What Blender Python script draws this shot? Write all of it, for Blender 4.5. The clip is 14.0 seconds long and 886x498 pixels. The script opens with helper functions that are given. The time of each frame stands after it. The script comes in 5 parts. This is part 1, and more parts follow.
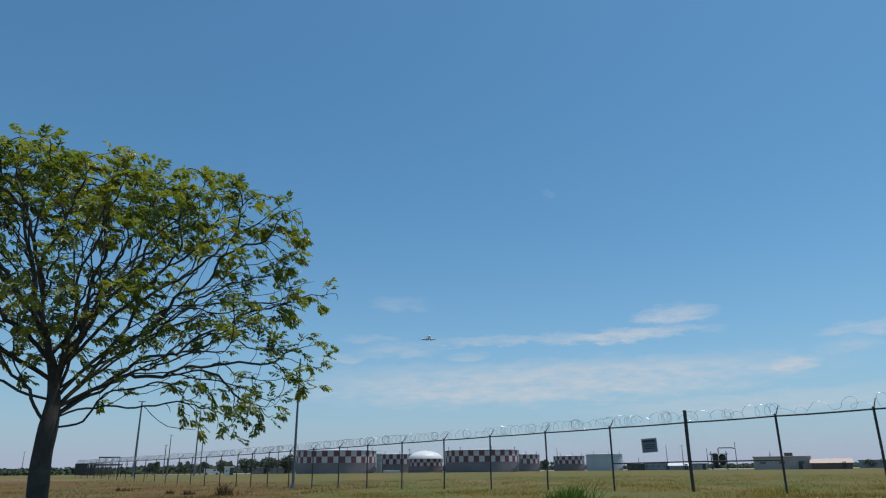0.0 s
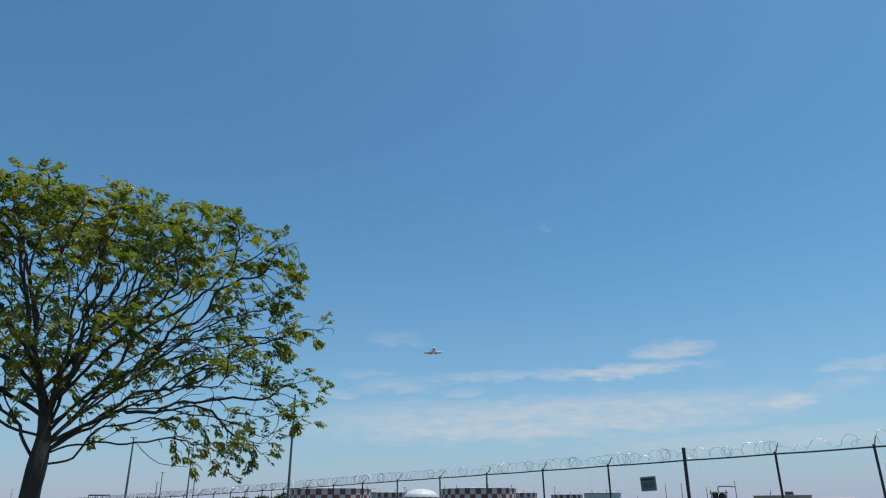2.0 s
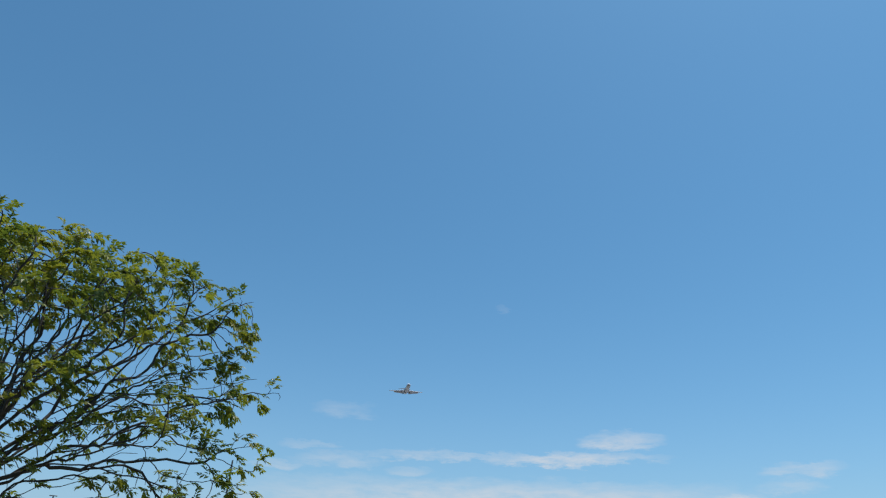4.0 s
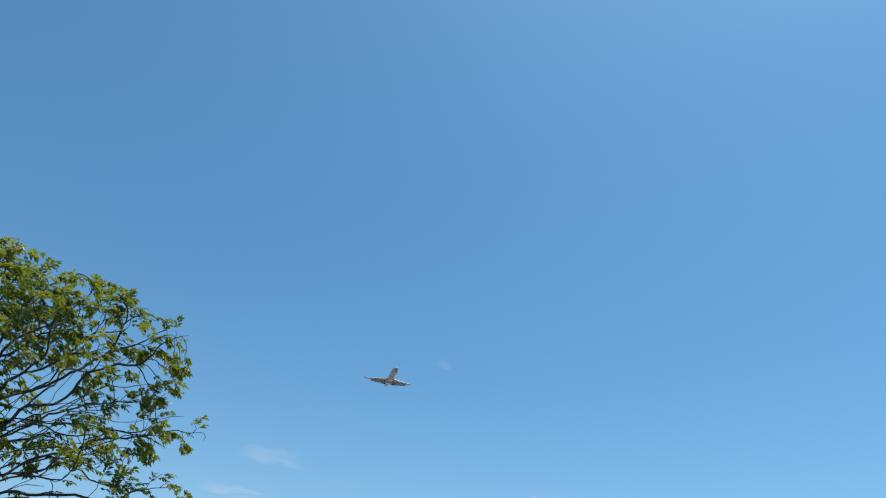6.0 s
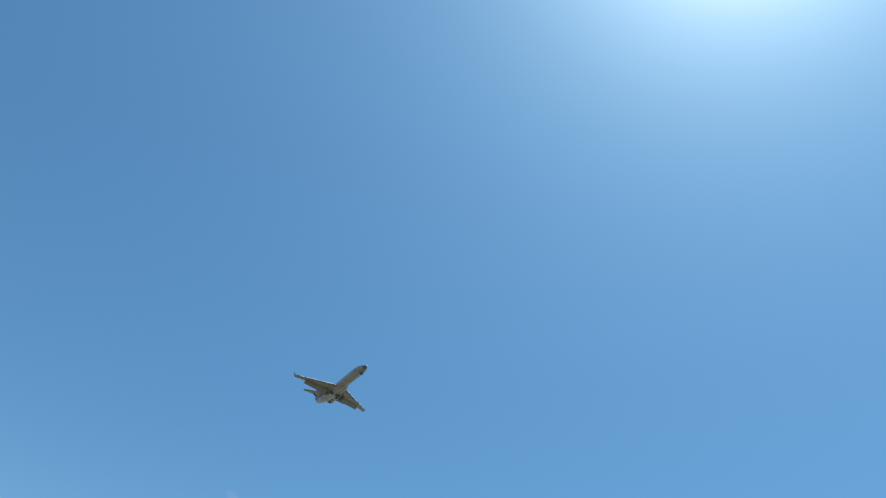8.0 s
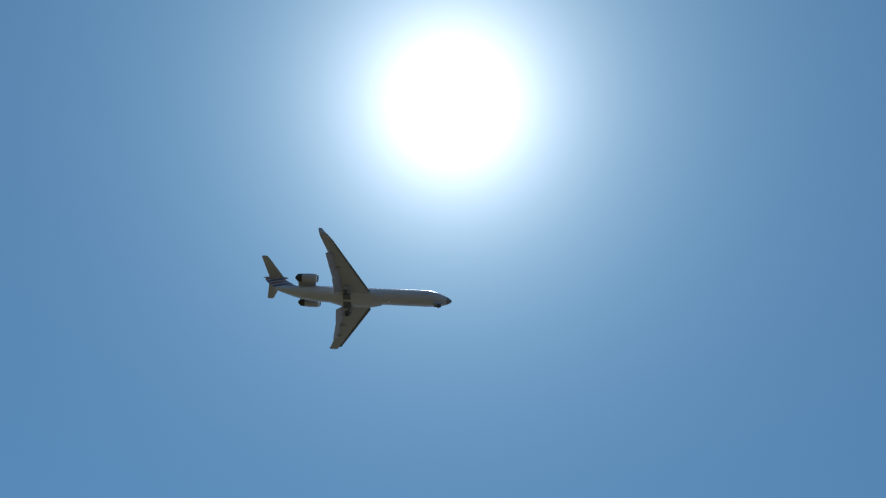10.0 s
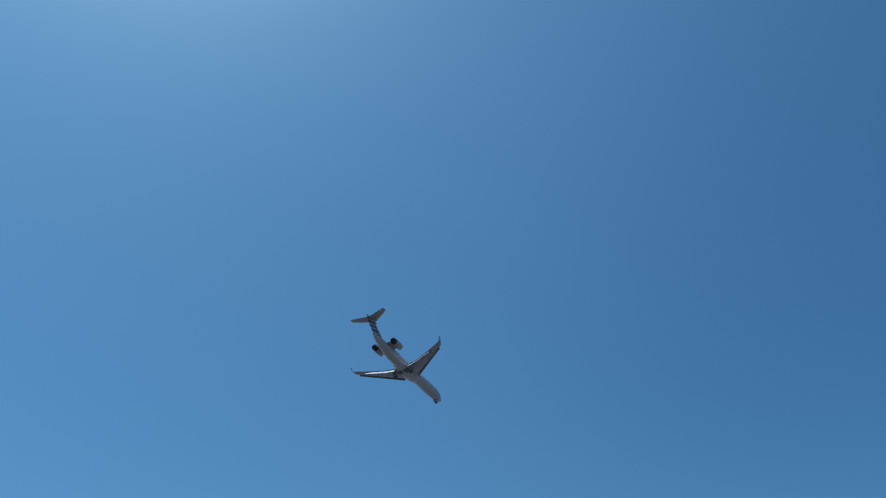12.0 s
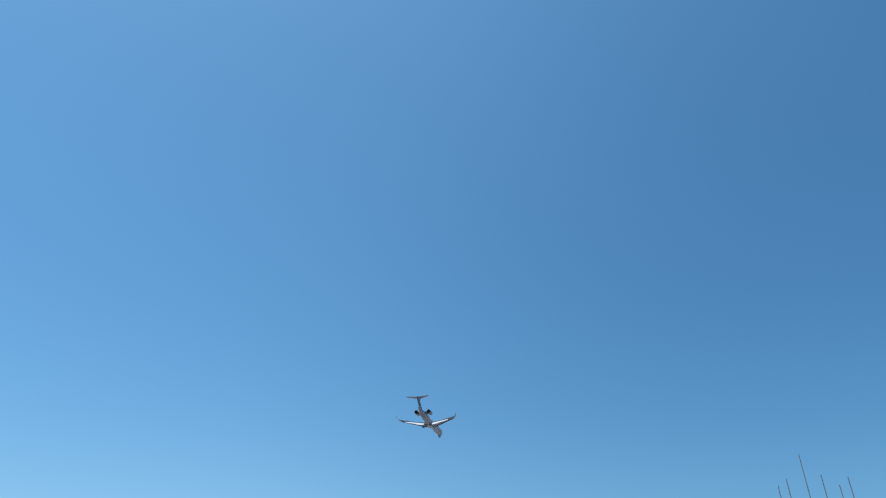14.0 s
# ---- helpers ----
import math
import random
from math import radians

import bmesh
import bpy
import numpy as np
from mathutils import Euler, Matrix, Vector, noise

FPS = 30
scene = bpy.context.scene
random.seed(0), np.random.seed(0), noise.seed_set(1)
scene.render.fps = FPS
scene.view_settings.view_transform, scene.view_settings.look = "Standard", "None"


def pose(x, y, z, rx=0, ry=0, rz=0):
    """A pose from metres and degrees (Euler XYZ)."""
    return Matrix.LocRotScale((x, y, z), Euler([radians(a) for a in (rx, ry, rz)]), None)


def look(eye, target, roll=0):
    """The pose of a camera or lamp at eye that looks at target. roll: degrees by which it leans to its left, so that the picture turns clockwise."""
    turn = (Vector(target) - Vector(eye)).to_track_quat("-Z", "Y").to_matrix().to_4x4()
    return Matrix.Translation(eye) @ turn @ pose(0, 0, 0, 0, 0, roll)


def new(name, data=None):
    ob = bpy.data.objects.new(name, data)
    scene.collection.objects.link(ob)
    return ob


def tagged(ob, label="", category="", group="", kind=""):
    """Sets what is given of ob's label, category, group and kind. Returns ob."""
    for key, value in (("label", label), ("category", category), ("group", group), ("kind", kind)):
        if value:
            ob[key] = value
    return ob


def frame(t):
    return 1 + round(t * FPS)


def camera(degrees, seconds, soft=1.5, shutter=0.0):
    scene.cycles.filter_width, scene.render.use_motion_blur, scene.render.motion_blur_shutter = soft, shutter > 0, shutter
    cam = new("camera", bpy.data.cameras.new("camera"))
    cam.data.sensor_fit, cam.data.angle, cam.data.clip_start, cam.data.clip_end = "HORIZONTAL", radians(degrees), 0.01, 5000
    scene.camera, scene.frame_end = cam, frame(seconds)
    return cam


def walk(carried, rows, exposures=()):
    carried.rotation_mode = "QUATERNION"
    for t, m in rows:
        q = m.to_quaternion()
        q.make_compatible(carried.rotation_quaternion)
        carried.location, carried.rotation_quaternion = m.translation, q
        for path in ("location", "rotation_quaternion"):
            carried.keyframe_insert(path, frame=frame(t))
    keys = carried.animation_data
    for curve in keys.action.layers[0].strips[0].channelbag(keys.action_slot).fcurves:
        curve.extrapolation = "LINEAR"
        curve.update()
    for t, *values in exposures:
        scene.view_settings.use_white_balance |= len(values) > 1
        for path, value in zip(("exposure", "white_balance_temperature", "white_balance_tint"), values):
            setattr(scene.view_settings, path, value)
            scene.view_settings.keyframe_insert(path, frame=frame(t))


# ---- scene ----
cam = camera(65.74, 14.0, soft=1.2)
PATH = [
    (0, pose(0, 0, 0.75, 107.86, 0.54, 0.67)),
    (0.2, pose(0, 0, 0.75, 108.46, -0.11, 0.43)),
    (0.5, pose(0, 0, 0.75, 108.24, -0.93, -0.36)),
    (0.7, pose(0, 0, 0.75, 108.28, -0.94, -0.53)),
    (1, pose(0, 0, 0.75, 108.12, 0.05, 0.32)),
    (1.2, pose(0, 0, 0.75, 108.77, 0.04, 1.08)),
    (1.5, pose(0, 0, 0.75, 109.07, -0.93, 1.64)),
    (1.7, pose(0, 0, 0.75, 109.70, -0.71, 1.03)),
    (2, pose(0, 0, 0.75, 110.75, 0.46, 0.35)),
    (2.2, pose(0, 0, 0.75, 110.95, 0.55, 0.05)),
    (2.5, pose(0, 0, 0.75, 111.31, 0.07, -0.76)),
    (2.7, pose(0, 0, 0.75, 112.29, 0.11, -2.18)),
    (3, pose(0, 0, 0.75, 114.53, -0.51, -3.24)),
    (3.2, pose(0, 0, 0.75, 115.12, -0.42, -3.40)),
    (3.7, pose(0, 0, 0.75, 116.29, -1.67, -4.07)),
    (4.25, pose(0, 0, 0.75, 117.63, -3.43, -5.23)),
    (4.8, pose(0, 0, 0.75, 119.17, -5.10, -6.60)),
    (5.3, pose(0, 0, 0.75, 120.66, -6.17, -7.70)),
    (5.5, pose(0, 0, 0.75, 120.94, -6.45, -7.96)),
    (5.7, pose(0, 0, 0.75, 121.22, -6.16, -8.89)),
    (6, pose(0, 0, 0.75, 121.80, -5.26, -11.02)),
    (6.2, pose(0, 0, 0.75, 122.24, -4.90, -11.86)),
    (6.5, pose(0, 0, 0.75, 125.07, -5.35, -14.28)),
    (7, pose(0, 0, 0.75, 129.58, -5.81, -18.27)),
    (7.2, pose(0, 0, 0.75, 131.44, -7.20, -20.61)),
    (7.6, pose(0, 0, 0.75, 133.75, -8.73, -25.01)),
    (8, pose(0, 0, 0.75, 136.68, -10.39, -31.25)),
    (8.4, pose(0, 0, 0.75, 140.28, -11.32, -39.03)),
    (8.8, pose(0, 0, 0.75, 144.30, -10.43, -47.87)),
    (9.3, pose(0, 0, 0.75, 148.96, -5.33, -59.14)),
    (9.5, pose(0, 0, 0.75, 151.34, -4.53, -65.70)),
    (9.7, pose(0, 0, 0.75, 154.11, -5.29, -72.53)),
    (10, pose(0, 0, 0.75, 152.51, -3.40, -85.91)),
    (10.2, pose(0, 0, 0.75, 151.14, -2.56, -95.93)),
    (10.5, pose(0, 0, 0.75, 149.95, -0.80, -105.45)),
    (10.7, pose(0, 0, 0.75, 147.99, 0.91, -113.46)),
    (11, pose(0, 0, 0.75, 144.94, 1.05, -126.75)),
    (11.2, pose(0, 0, 0.75, 142.10, 1.67, -132.87)),
    (11.5, pose(0, 0, 0.75, 137.80, 2.09, -139.48)),
    (11.7, pose(0, 0, 0.75, 137.59, 2.94, -142.77)),
    (12, pose(0, 0, 0.75, 133.46, 3.34, -146.41)),
    (12.2, pose(0, 0, 0.75, 130.00, 3.10, -148.42)),
    (12.5, pose(0, 0, 0.75, 126.92, 2.23, -151.57)),
    (12.7, pose(0, 0, 0.75, 126.34, 1.83, -153.38)),
    (13, pose(0, 0, 0.75, 125.02, 1.23, -155.36)),
    (13.2, pose(0, 0, 0.75, 124.42, 0.80, -156.73)),
    (13.5, pose(0, 0, 0.75, 123.62, 0.16, -158.50)),
    (14, pose(0, 0, 0.75, 121.44, 0.16, -159.48)),
]

EXPOSURES = [(0, -0.17, 6500, 10), (3, -0.08, 6500, 10), (6.5, 0.15, 6500, 10), (7.5, 0.08, 6500, 10), (9.5, -0.17, 6600, 11), (10, -0.4, 6550, 11), (10.5, -0.67, 6330, 10),
             (11, -0.7, 6220, 9), (11.5, -0.73, 6000, 7), (12, -0.37, 6080, 8), (12.5, -0.13, 6280, 9), (13, 0.06, 6350, 9), (14, 0.12, 6350, 9)]
walk(cam, PATH, EXPOSURES)

# ---- world and sun ----
SUN_AZ, SUN_EL = 76.6, 74.3          # degrees: from +y towards +x, above the horizon
SKY_STRENGTH, SUN_STRENGTH = 0.115, 3.6
SKY_TINT = (0.545, 0.985, 1.1)          # multiplies the sky colour: less red, slightly more blue
sun_dir = Vector((math.sin(radians(SUN_AZ)) * math.cos(radians(SUN_EL)),
                  math.cos(radians(SUN_AZ)) * math.cos(radians(SUN_EL)), math.sin(radians(SUN_EL))))
sun_data = bpy.data.lights.new("sun", "SUN")
sun_data.energy, sun_data.angle, sun_data.color = SUN_STRENGTH, radians(0.53), (1.0, 0.96, 0.9)
sun = new("sun", sun_data)
sun.matrix_world = look((0, 0, 60), Vector((0, 0, 60)) - sun_dir)

world = bpy.data.worlds.new("sky")
scene.world = world
world.use_nodes = True


class Tree:
    """Small help to write node trees."""
    def __init__(self, tree):
        self.t = tree
        self.t.nodes.clear()

    def node(self, kind, **values):
        n = self.t.nodes.new(kind)
        for key, value in values.items():
            if key == "operation":
                n.operation = value
            elif key == "sky_type":
                n.sky_type = value
            elif key == "blend_type":
                n.blend_type = value
            elif key == "data_type":
                n.data_type = value
            elif key == "noise_dimensions":
                n.noise_dimensions = value
        return n

    def put(self, socket, value):
        if hasattr(value, "is_output"):
            self.t.links.new(value, socket)
        else:
            socket.default_value = value

    def math(self, op, a, b=0.0, c=0.0, clamp=False):
        n = self.node("ShaderNodeMath", operation=op)
        n.use_clamp = clamp
        for s, v in zip(n.inputs, (a, b, c)):
            self.put(s, v)
        return n.outputs[0]

    def vec(self, op, a, b=(0, 0, 0)):
        n = self.node("ShaderNodeVectorMath", operation=op)
        self.put(n.inputs[0], a)
        self.put(n.inputs[1], b)
        return n.outputs["Value"] if op in ("DOT_PRODUCT", "LENGTH") else n.outputs[0]

    def mix(self, fac, a, b, blend="MIX"):
        n = self.node("ShaderNodeMix", data_type="RGBA", blend_type=blend)
        self.put(n.inputs[0], fac)
        self.put(n.inputs[6], a)
        self.put(n.inputs[7], b)
        return n.outputs[2]

    def noise(self, vector, scale, detail=4.0, rough=0.55):
        n = self.node("ShaderNodeTexNoise")
        if vector is not None:
            self.put(n.inputs["Vector"], vector)
        n.inputs["Scale"].default_value, n.inputs["Detail"].default_value = scale, detail
        n.inputs["Roughness"].default_value = rough
        return n.outputs["Fac"]

    def ramp(self, fac, lo, hi):
        n = self.node("ShaderNodeMapRange")
        n.interpolation_type = "SMOOTHSTEP"
        for s, v in zip(n.inputs, (fac, lo, hi, 0.0, 1.0)):
            self.put(s, v)
        return n.outputs[0]


def rgb(r, g, b):
    return (r, g, b, 1.0)


def build_sky():
    w = Tree(world.node_tree)
    sky = w.node("ShaderNodeTexSky", sky_type="NISHITA")
    sky.sun_disc, sky.sun_elevation, sky.sun_rotation = False, radians(SUN_EL), radians(SUN_AZ)
    sky.altitude, sky.air_density, sky.dust_density, sky.ozone_density = 150, 1.0, 0.6, 1.6
    way = w.node("ShaderNodeTexCoord").outputs["Generated"]
    split = w.node("ShaderNodeSeparateXYZ")
    w.put(split.inputs[0], way)
    x, y, z = split.outputs
    az = w.math("MULTIPLY", w.math("ARCTAN2", x, y), 57.2958)
    el = w.math("MULTIPLY", w.math("ARCSINE", z), 57.2958)
    flat = w.node("ShaderNodeCombineXYZ")
    w.put(flat.inputs[0], w.math("MULTIPLY", az, 0.28))
    w.put(flat.inputs[1], w.math("MULTIPLY", el, 1.0))
    warp = w.noise(flat.outputs[0], 0.35, 5.0, 0.6)
    warp2 = w.noise(w.vec("ADD", flat.outputs[0], (31.0, 7.0, 3.0)), 1.3, 6.0, 0.68)
    az_w = w.math("ADD", az, w.math("MULTIPLY", w.math("SUBTRACT", warp, 0.5), 6.0))
    el_w = w.math("ADD", el, w.math("ADD", w.math("MULTIPLY", w.math("SUBTRACT", warp2, 0.5), 2.1),
                                   w.math("MULTIPLY", az, -0.025)))
    # thin fair-weather streaks: azimuth, elevation, half width, half height, thickness
    streaks = [(18.4, 11.6, 3.2, 0.75, 0.75), (14.3, 10.2, 7.0, 0.6, 0.95), (26.3, 7.2, 2.8, 0.7, 0.95),
               (31.0, 9.3, 3.2, 0.6, 0.55), (30.0, 8.2, 2.4, 0.6, 0.4), (8.0, 6.7, 22.0, 1.9, 0.85),
               (24.0, 4.6, 16.0, 0.9, 0.5), (-4.4, 13.3, 3.0, 0.7, 0.25), (-4.5, 9.4, 4.0, 0.7, 0.4),
               (8.6, 22.2, 0.9, 0.25, 0.1), (-3.0, 7.5, 9.0, 1.0, 0.35), (4.5, 10.2, 7.0, 0.45, 0.5), (-6.5, 10.4, 3.0, 0.4, 0.3), (-9.0, 8.8, 2.2, 0.4, 0.4), (1.5, 8.9, 2.0, 0.4, 0.35)]
    total = None
    for a, e, wa, we, thick in streaks:
        da = w.math("DIVIDE", w.math("SUBTRACT", az_w, a), wa)
        de = w.math("DIVIDE", w.math("SUBTRACT", el_w, e - 0.025 * a), we)
        d = w.math("ADD", w.math("MULTIPLY", da, da), w.math("MULTIPLY", de, de))
        m = w.math("MULTIPLY", w.ramp(d, 1.25, 0.0), thick)
        total = m if total is None else w.math("MAXIMUM", total, m)
    fibre = w.noise(w.vec("MULTIPLY", flat.outputs[0], (1.0, 1.25, 1.0)), 1.3, 6.0, 0.65)
    wisp = w.math("ADD", w.math("ADD", w.math("MULTIPLY", w.ramp(warp2, 0.34, 0.68), 0.42), 0.24),
                  w.math("MULTIPLY", w.ramp(fibre, 0.34, 0.66), 0.32))
    cloud = w.math("MULTIPLY", total, wisp, clamp=True)
    air = w.mix(1.0, sky.outputs[0], rgb(*SKY_TINT), "MULTIPLY")
    # the sky turns darker, deeper blue and less hazy towards the south
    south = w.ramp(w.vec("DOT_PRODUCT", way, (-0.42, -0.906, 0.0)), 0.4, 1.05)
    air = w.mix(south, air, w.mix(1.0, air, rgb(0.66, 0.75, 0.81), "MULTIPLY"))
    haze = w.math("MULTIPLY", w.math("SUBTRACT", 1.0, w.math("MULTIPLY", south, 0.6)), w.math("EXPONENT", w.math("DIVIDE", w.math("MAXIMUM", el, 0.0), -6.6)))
    haze = w.math("MULTIPLY", haze, 0.95)
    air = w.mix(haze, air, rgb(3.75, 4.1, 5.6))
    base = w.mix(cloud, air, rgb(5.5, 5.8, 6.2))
    # the sun's overexposed bloom and its wide glare, painted into the sky
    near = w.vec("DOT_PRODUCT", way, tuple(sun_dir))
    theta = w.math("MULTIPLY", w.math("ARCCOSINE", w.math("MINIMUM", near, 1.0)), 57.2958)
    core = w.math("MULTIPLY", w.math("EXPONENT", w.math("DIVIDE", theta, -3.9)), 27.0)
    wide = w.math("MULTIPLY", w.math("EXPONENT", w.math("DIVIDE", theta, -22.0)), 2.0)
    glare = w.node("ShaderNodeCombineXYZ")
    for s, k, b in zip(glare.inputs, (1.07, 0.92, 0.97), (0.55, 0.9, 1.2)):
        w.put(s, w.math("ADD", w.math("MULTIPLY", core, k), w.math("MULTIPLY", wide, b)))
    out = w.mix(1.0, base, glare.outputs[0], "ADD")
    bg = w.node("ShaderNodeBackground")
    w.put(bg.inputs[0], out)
    bg.inputs[1].default_value = SKY_STRENGTH
    w.t.links.new(bg.outputs[0], w.node("ShaderNodeOutputWorld").inputs[0])


build_sky()


# ---- materials ----
def material(name, color, rough=0.6, metal=0.0, second=None, scale=3.0, amount=0.5, fine=40.0, bump=0.0,
             island=0.0, glow=0.0, object_space=True):
    """A surface with a large mottling between two colours, a fine grain, and relief."""
    m = bpy.data.materials.new(name)
    m.use_nodes = True
    t = Tree(m.node_tree)
    p = t.node("ShaderNodeBsdfPrincipled")
    where = t.node("ShaderNodeTexCoord").outputs["Object"] if object_space else t.node("ShaderNodeNewGeometry").outputs["Position"]
    second = second or tuple(c * 0.72 for c in color)
    big = t.ramp(t.noise(where, scale, 5.0), 0.35, 0.7)
    small = t.noise(where, fine, 3.0)
    col = t.mix(t.math("MULTIPLY", big, amount), rgb(*color), rgb(*second))
    col = t.mix(t.math("MULTIPLY", small, 0.35), col, rgb(*[c * 0.6 for c in color]))
    if island:
        r = t.node("ShaderNodeNewGeometry").outputs["Random Per Island"]
        col = t.mix(t.math("MULTIPLY", r, island), col, rgb(*second))
    t.put(p.inputs["Base Color"], col)
    t.put(p.inputs["Roughness"], t.math("ADD", rough - 0.08, t.math("MULTIPLY", small, 0.16)))
    p.inputs["Metallic"].default_value = metal
    if bump:
        b = t.node("ShaderNodeBump")
        b.inputs["Strength"].default_value, b.inputs["Distance"].default_value = bump, 0.02
        t.put(b.inputs["Height"], small)
        t.put(p.inputs["Normal"], b.outputs[0])
    if glow:
        p.inputs["Emission Color"].default_value = rgb(1.0, 0.97, 0.9)
        p.inputs["Emission Strength"].default_value = glow
    t.t.links.new(p.outputs[0], t.node("ShaderNodeOutputMaterial").inputs[0])
    return m


def leaf_material(name, color, second, through_light=0.35, scale=0.9, gloss=0.4):
    m = bpy.data.materials.new(name)
    m.use_nodes = True
    t = Tree(m.node_tree)
    geo = t.node("ShaderNodeNewGeometry")
    patch = t.ramp(t.noise(geo.outputs["Position"], scale, 3.0), 0.38, 0.66)
    r = geo.outputs["Random Per Island"]
    col = t.mix(t.math("ADD", t.math("MULTIPLY", patch, 0.55), t.math("MULTIPLY", r, 0.45)), rgb(*color), rgb(*second))
    p = t.node("ShaderNodeBsdfPrincipled")
    t.put(p.inputs["Base Color"], col)
    p.inputs["Roughness"].default_value = gloss
    p.inputs["Specular IOR Level"].default_value = 0.5 if gloss < 0.6 else 0.12
    tr = t.node("ShaderNodeBsdfTranslucent")
    t.put(tr.inputs[0], t.mix(1.0, col, rgb(1.0, 1.0, 0.35), "MULTIPLY"))
    mx = t.node("ShaderNodeMixShader")
    mx.inputs[0].default_value = through_light
    t.t.links.new(p.outputs[0], mx.inputs[1])
    t.t.links.new(tr.outputs[0], mx.inputs[2])
    t.t.links.new(mx.outputs[0], t.node("ShaderNodeOutputMaterial").inputs[0])
    return m


def ground_material():
    m = bpy.data.materials.new("field_grass")
    m.use_nodes = True
    t = Tree(m.node_tree)
    where = t.node("ShaderNodeNewGeometry").outputs["Position"]
    stretch = t.vec("MULTIPLY", where, (0.7, 0.16, 1.0))
    far = t.ramp(t.noise(stretch, 0.16, 5.0), 0.36, 0.64)
    mid = t.ramp(t.noise(stretch, 0.7, 5.0, 0.65), 0.4, 0.68)
    fine = t.noise(where, 9.0, 4.0, 0.7)
    col = t.mix(far, rgb(0.108, 0.138, 0.047), rgb(0.19, 0.14, 0.053))
    col = t.mix(t.math("MULTIPLY", mid, 0.6), col, rgb(0.22, 0.138, 0.06))
    col = t.mix(t.math("MULTIPLY", fine, 0.5), col, rgb(0.085, 0.09, 0.03))
    bare = t.math("MULTIPLY", t.ramp(t.noise(t.vec("ADD", stretch, (17.0, 4.0, 0.0)), 0.12, 3.0), 0.54, 0.68), 0.5)
    col = t.mix(bare, col, rgb(0.19, 0.14, 0.085))
    split = t.node("ShaderNodeSeparateXYZ")
    t.put(split.inputs[0], where)
    worn = t.math("MULTIPLY", t.ramp(split.outputs[0], -2.0, -12.0), t.ramp(split.outputs[1], 80.0, 48.0))
    blot = t.ramp(t.noise(stretch, 0.33, 5.0, 0.6), 0.32, 0.54)
    col = t.mix(t.math("MULTIPLY", t.math("MULTIPLY", worn, blot), 0.92), col, rgb(0.135, 0.08, 0.035))
    # bare earth beyond the tree
    dx = t.math("DIVIDE", t.math("ADD", split.outputs[0], 45.0), 10.0)
    dy = t.math("DIVIDE", t.math("SUBTRACT", split.outputs[1], 62.0), 17.0)
    gone = t.math("ADD", t.math("ADD", t.math("MULTIPLY", dx, dx), t.math("MULTIPLY", dy, dy)), t.math("MULTIPLY", t.math("SUBTRACT", blot, 0.5), -0.9))
    col = t.mix(t.math("MULTIPLY", t.ramp(gone, 1.1, 0.5), 0.8), col, rgb(0.21, 0.13, 0.08))
    # unseen grey ground behind the camera, added for neutral bounce onto the jet
    grey_bounce = t.ramp(t.math("ADD", split.outputs[1], t.math("MULTIPLY", mid, 0.8)), 4.4, 3.6)
    col = t.mix(grey_bounce, col, t.mix(fine, rgb(0.14, 0.14, 0.145), rgb(0.1, 0.1, 0.105)))
    # concrete-pale ground behind the tanks, added to bounce neutral light onto the jet
    reach = t.math("POWER", t.math("ADD", t.math("MULTIPLY", split.outputs[0], split.outputs[0]), t.math("MULTIPLY", split.outputs[1], split.outputs[1])), 0.5)
    far_bounce = t.math("MULTIPLY", t.ramp(reach, 345.0, 360.0), t.ramp(reach, 1600.0, 1400.0))
    far_bounce = t.math("MULTIPLY", far_bounce, t.ramp(split.outputs[0], -150.0, -135.0))
    col = t.mix(far_bounce, col, t.mix(fine, rgb(0.36, 0.355, 0.35), rgb(0.28, 0.275, 0.27)))
    p = t.node("ShaderNodeBsdfPrincipled")
    t.put(p.inputs["Base Color"], col)
    p.inputs["Roughness"].default_value = 0.95
    p.inputs["Specular IOR Level"].default_value = 0.08
    b = t.node("ShaderNodeBump")
    b.inputs["Strength"].default_value, b.inputs["Distance"].default_value = 0.7, 0.08
    t.put(b.inputs["Height"], fine)
    t.put(p.inputs["Normal"], b.outputs[0])
    t.t.links.new(p.outputs[0], t.node("ShaderNodeOutputMaterial").inputs[0])
    return m


def fin_material():
    """White tail paint with slanting dark stripes."""
    m = bpy.data.materials.new("striped_tail_paint")
    m.use_nodes = True
    t = Tree(m.node_tree)
    where = t.node("ShaderNodeTexCoord").outputs["Object"]
    split = t.node("ShaderNodeSeparateXYZ")
    t.put(split.inputs[0], where)
    run = t.math("ADD", t.math("MULTIPLY", split.outputs[2], 1.15), t.math("MULTIPLY", split.outputs[0], -0.35))
    wave = t.math("FRACT", t.math("MULTIPLY", run, 0.95))
    dark = t.math("GREATER_THAN", wave, 0.3)
    red = t.math("GREATER_THAN", t.math("FRACT", t.math("MULTIPLY", run, 0.475)), 0.5)
    stripe = t.mix(red, rgb(0.085, 0.09, 0.15), rgb(0.19, 0.095, 0.11))
    p = t.node("ShaderNodeBsdfPrincipled")
    t.put(p.inputs["Base Color"], t.mix(dark, rgb(0.36, 0.355, 0.38), stripe))
    p.inputs["Roughness"].default_value = 0.35
    t.t.links.new(p.outputs[0], t.node("ShaderNodeOutputMaterial").inputs[0])
    return m


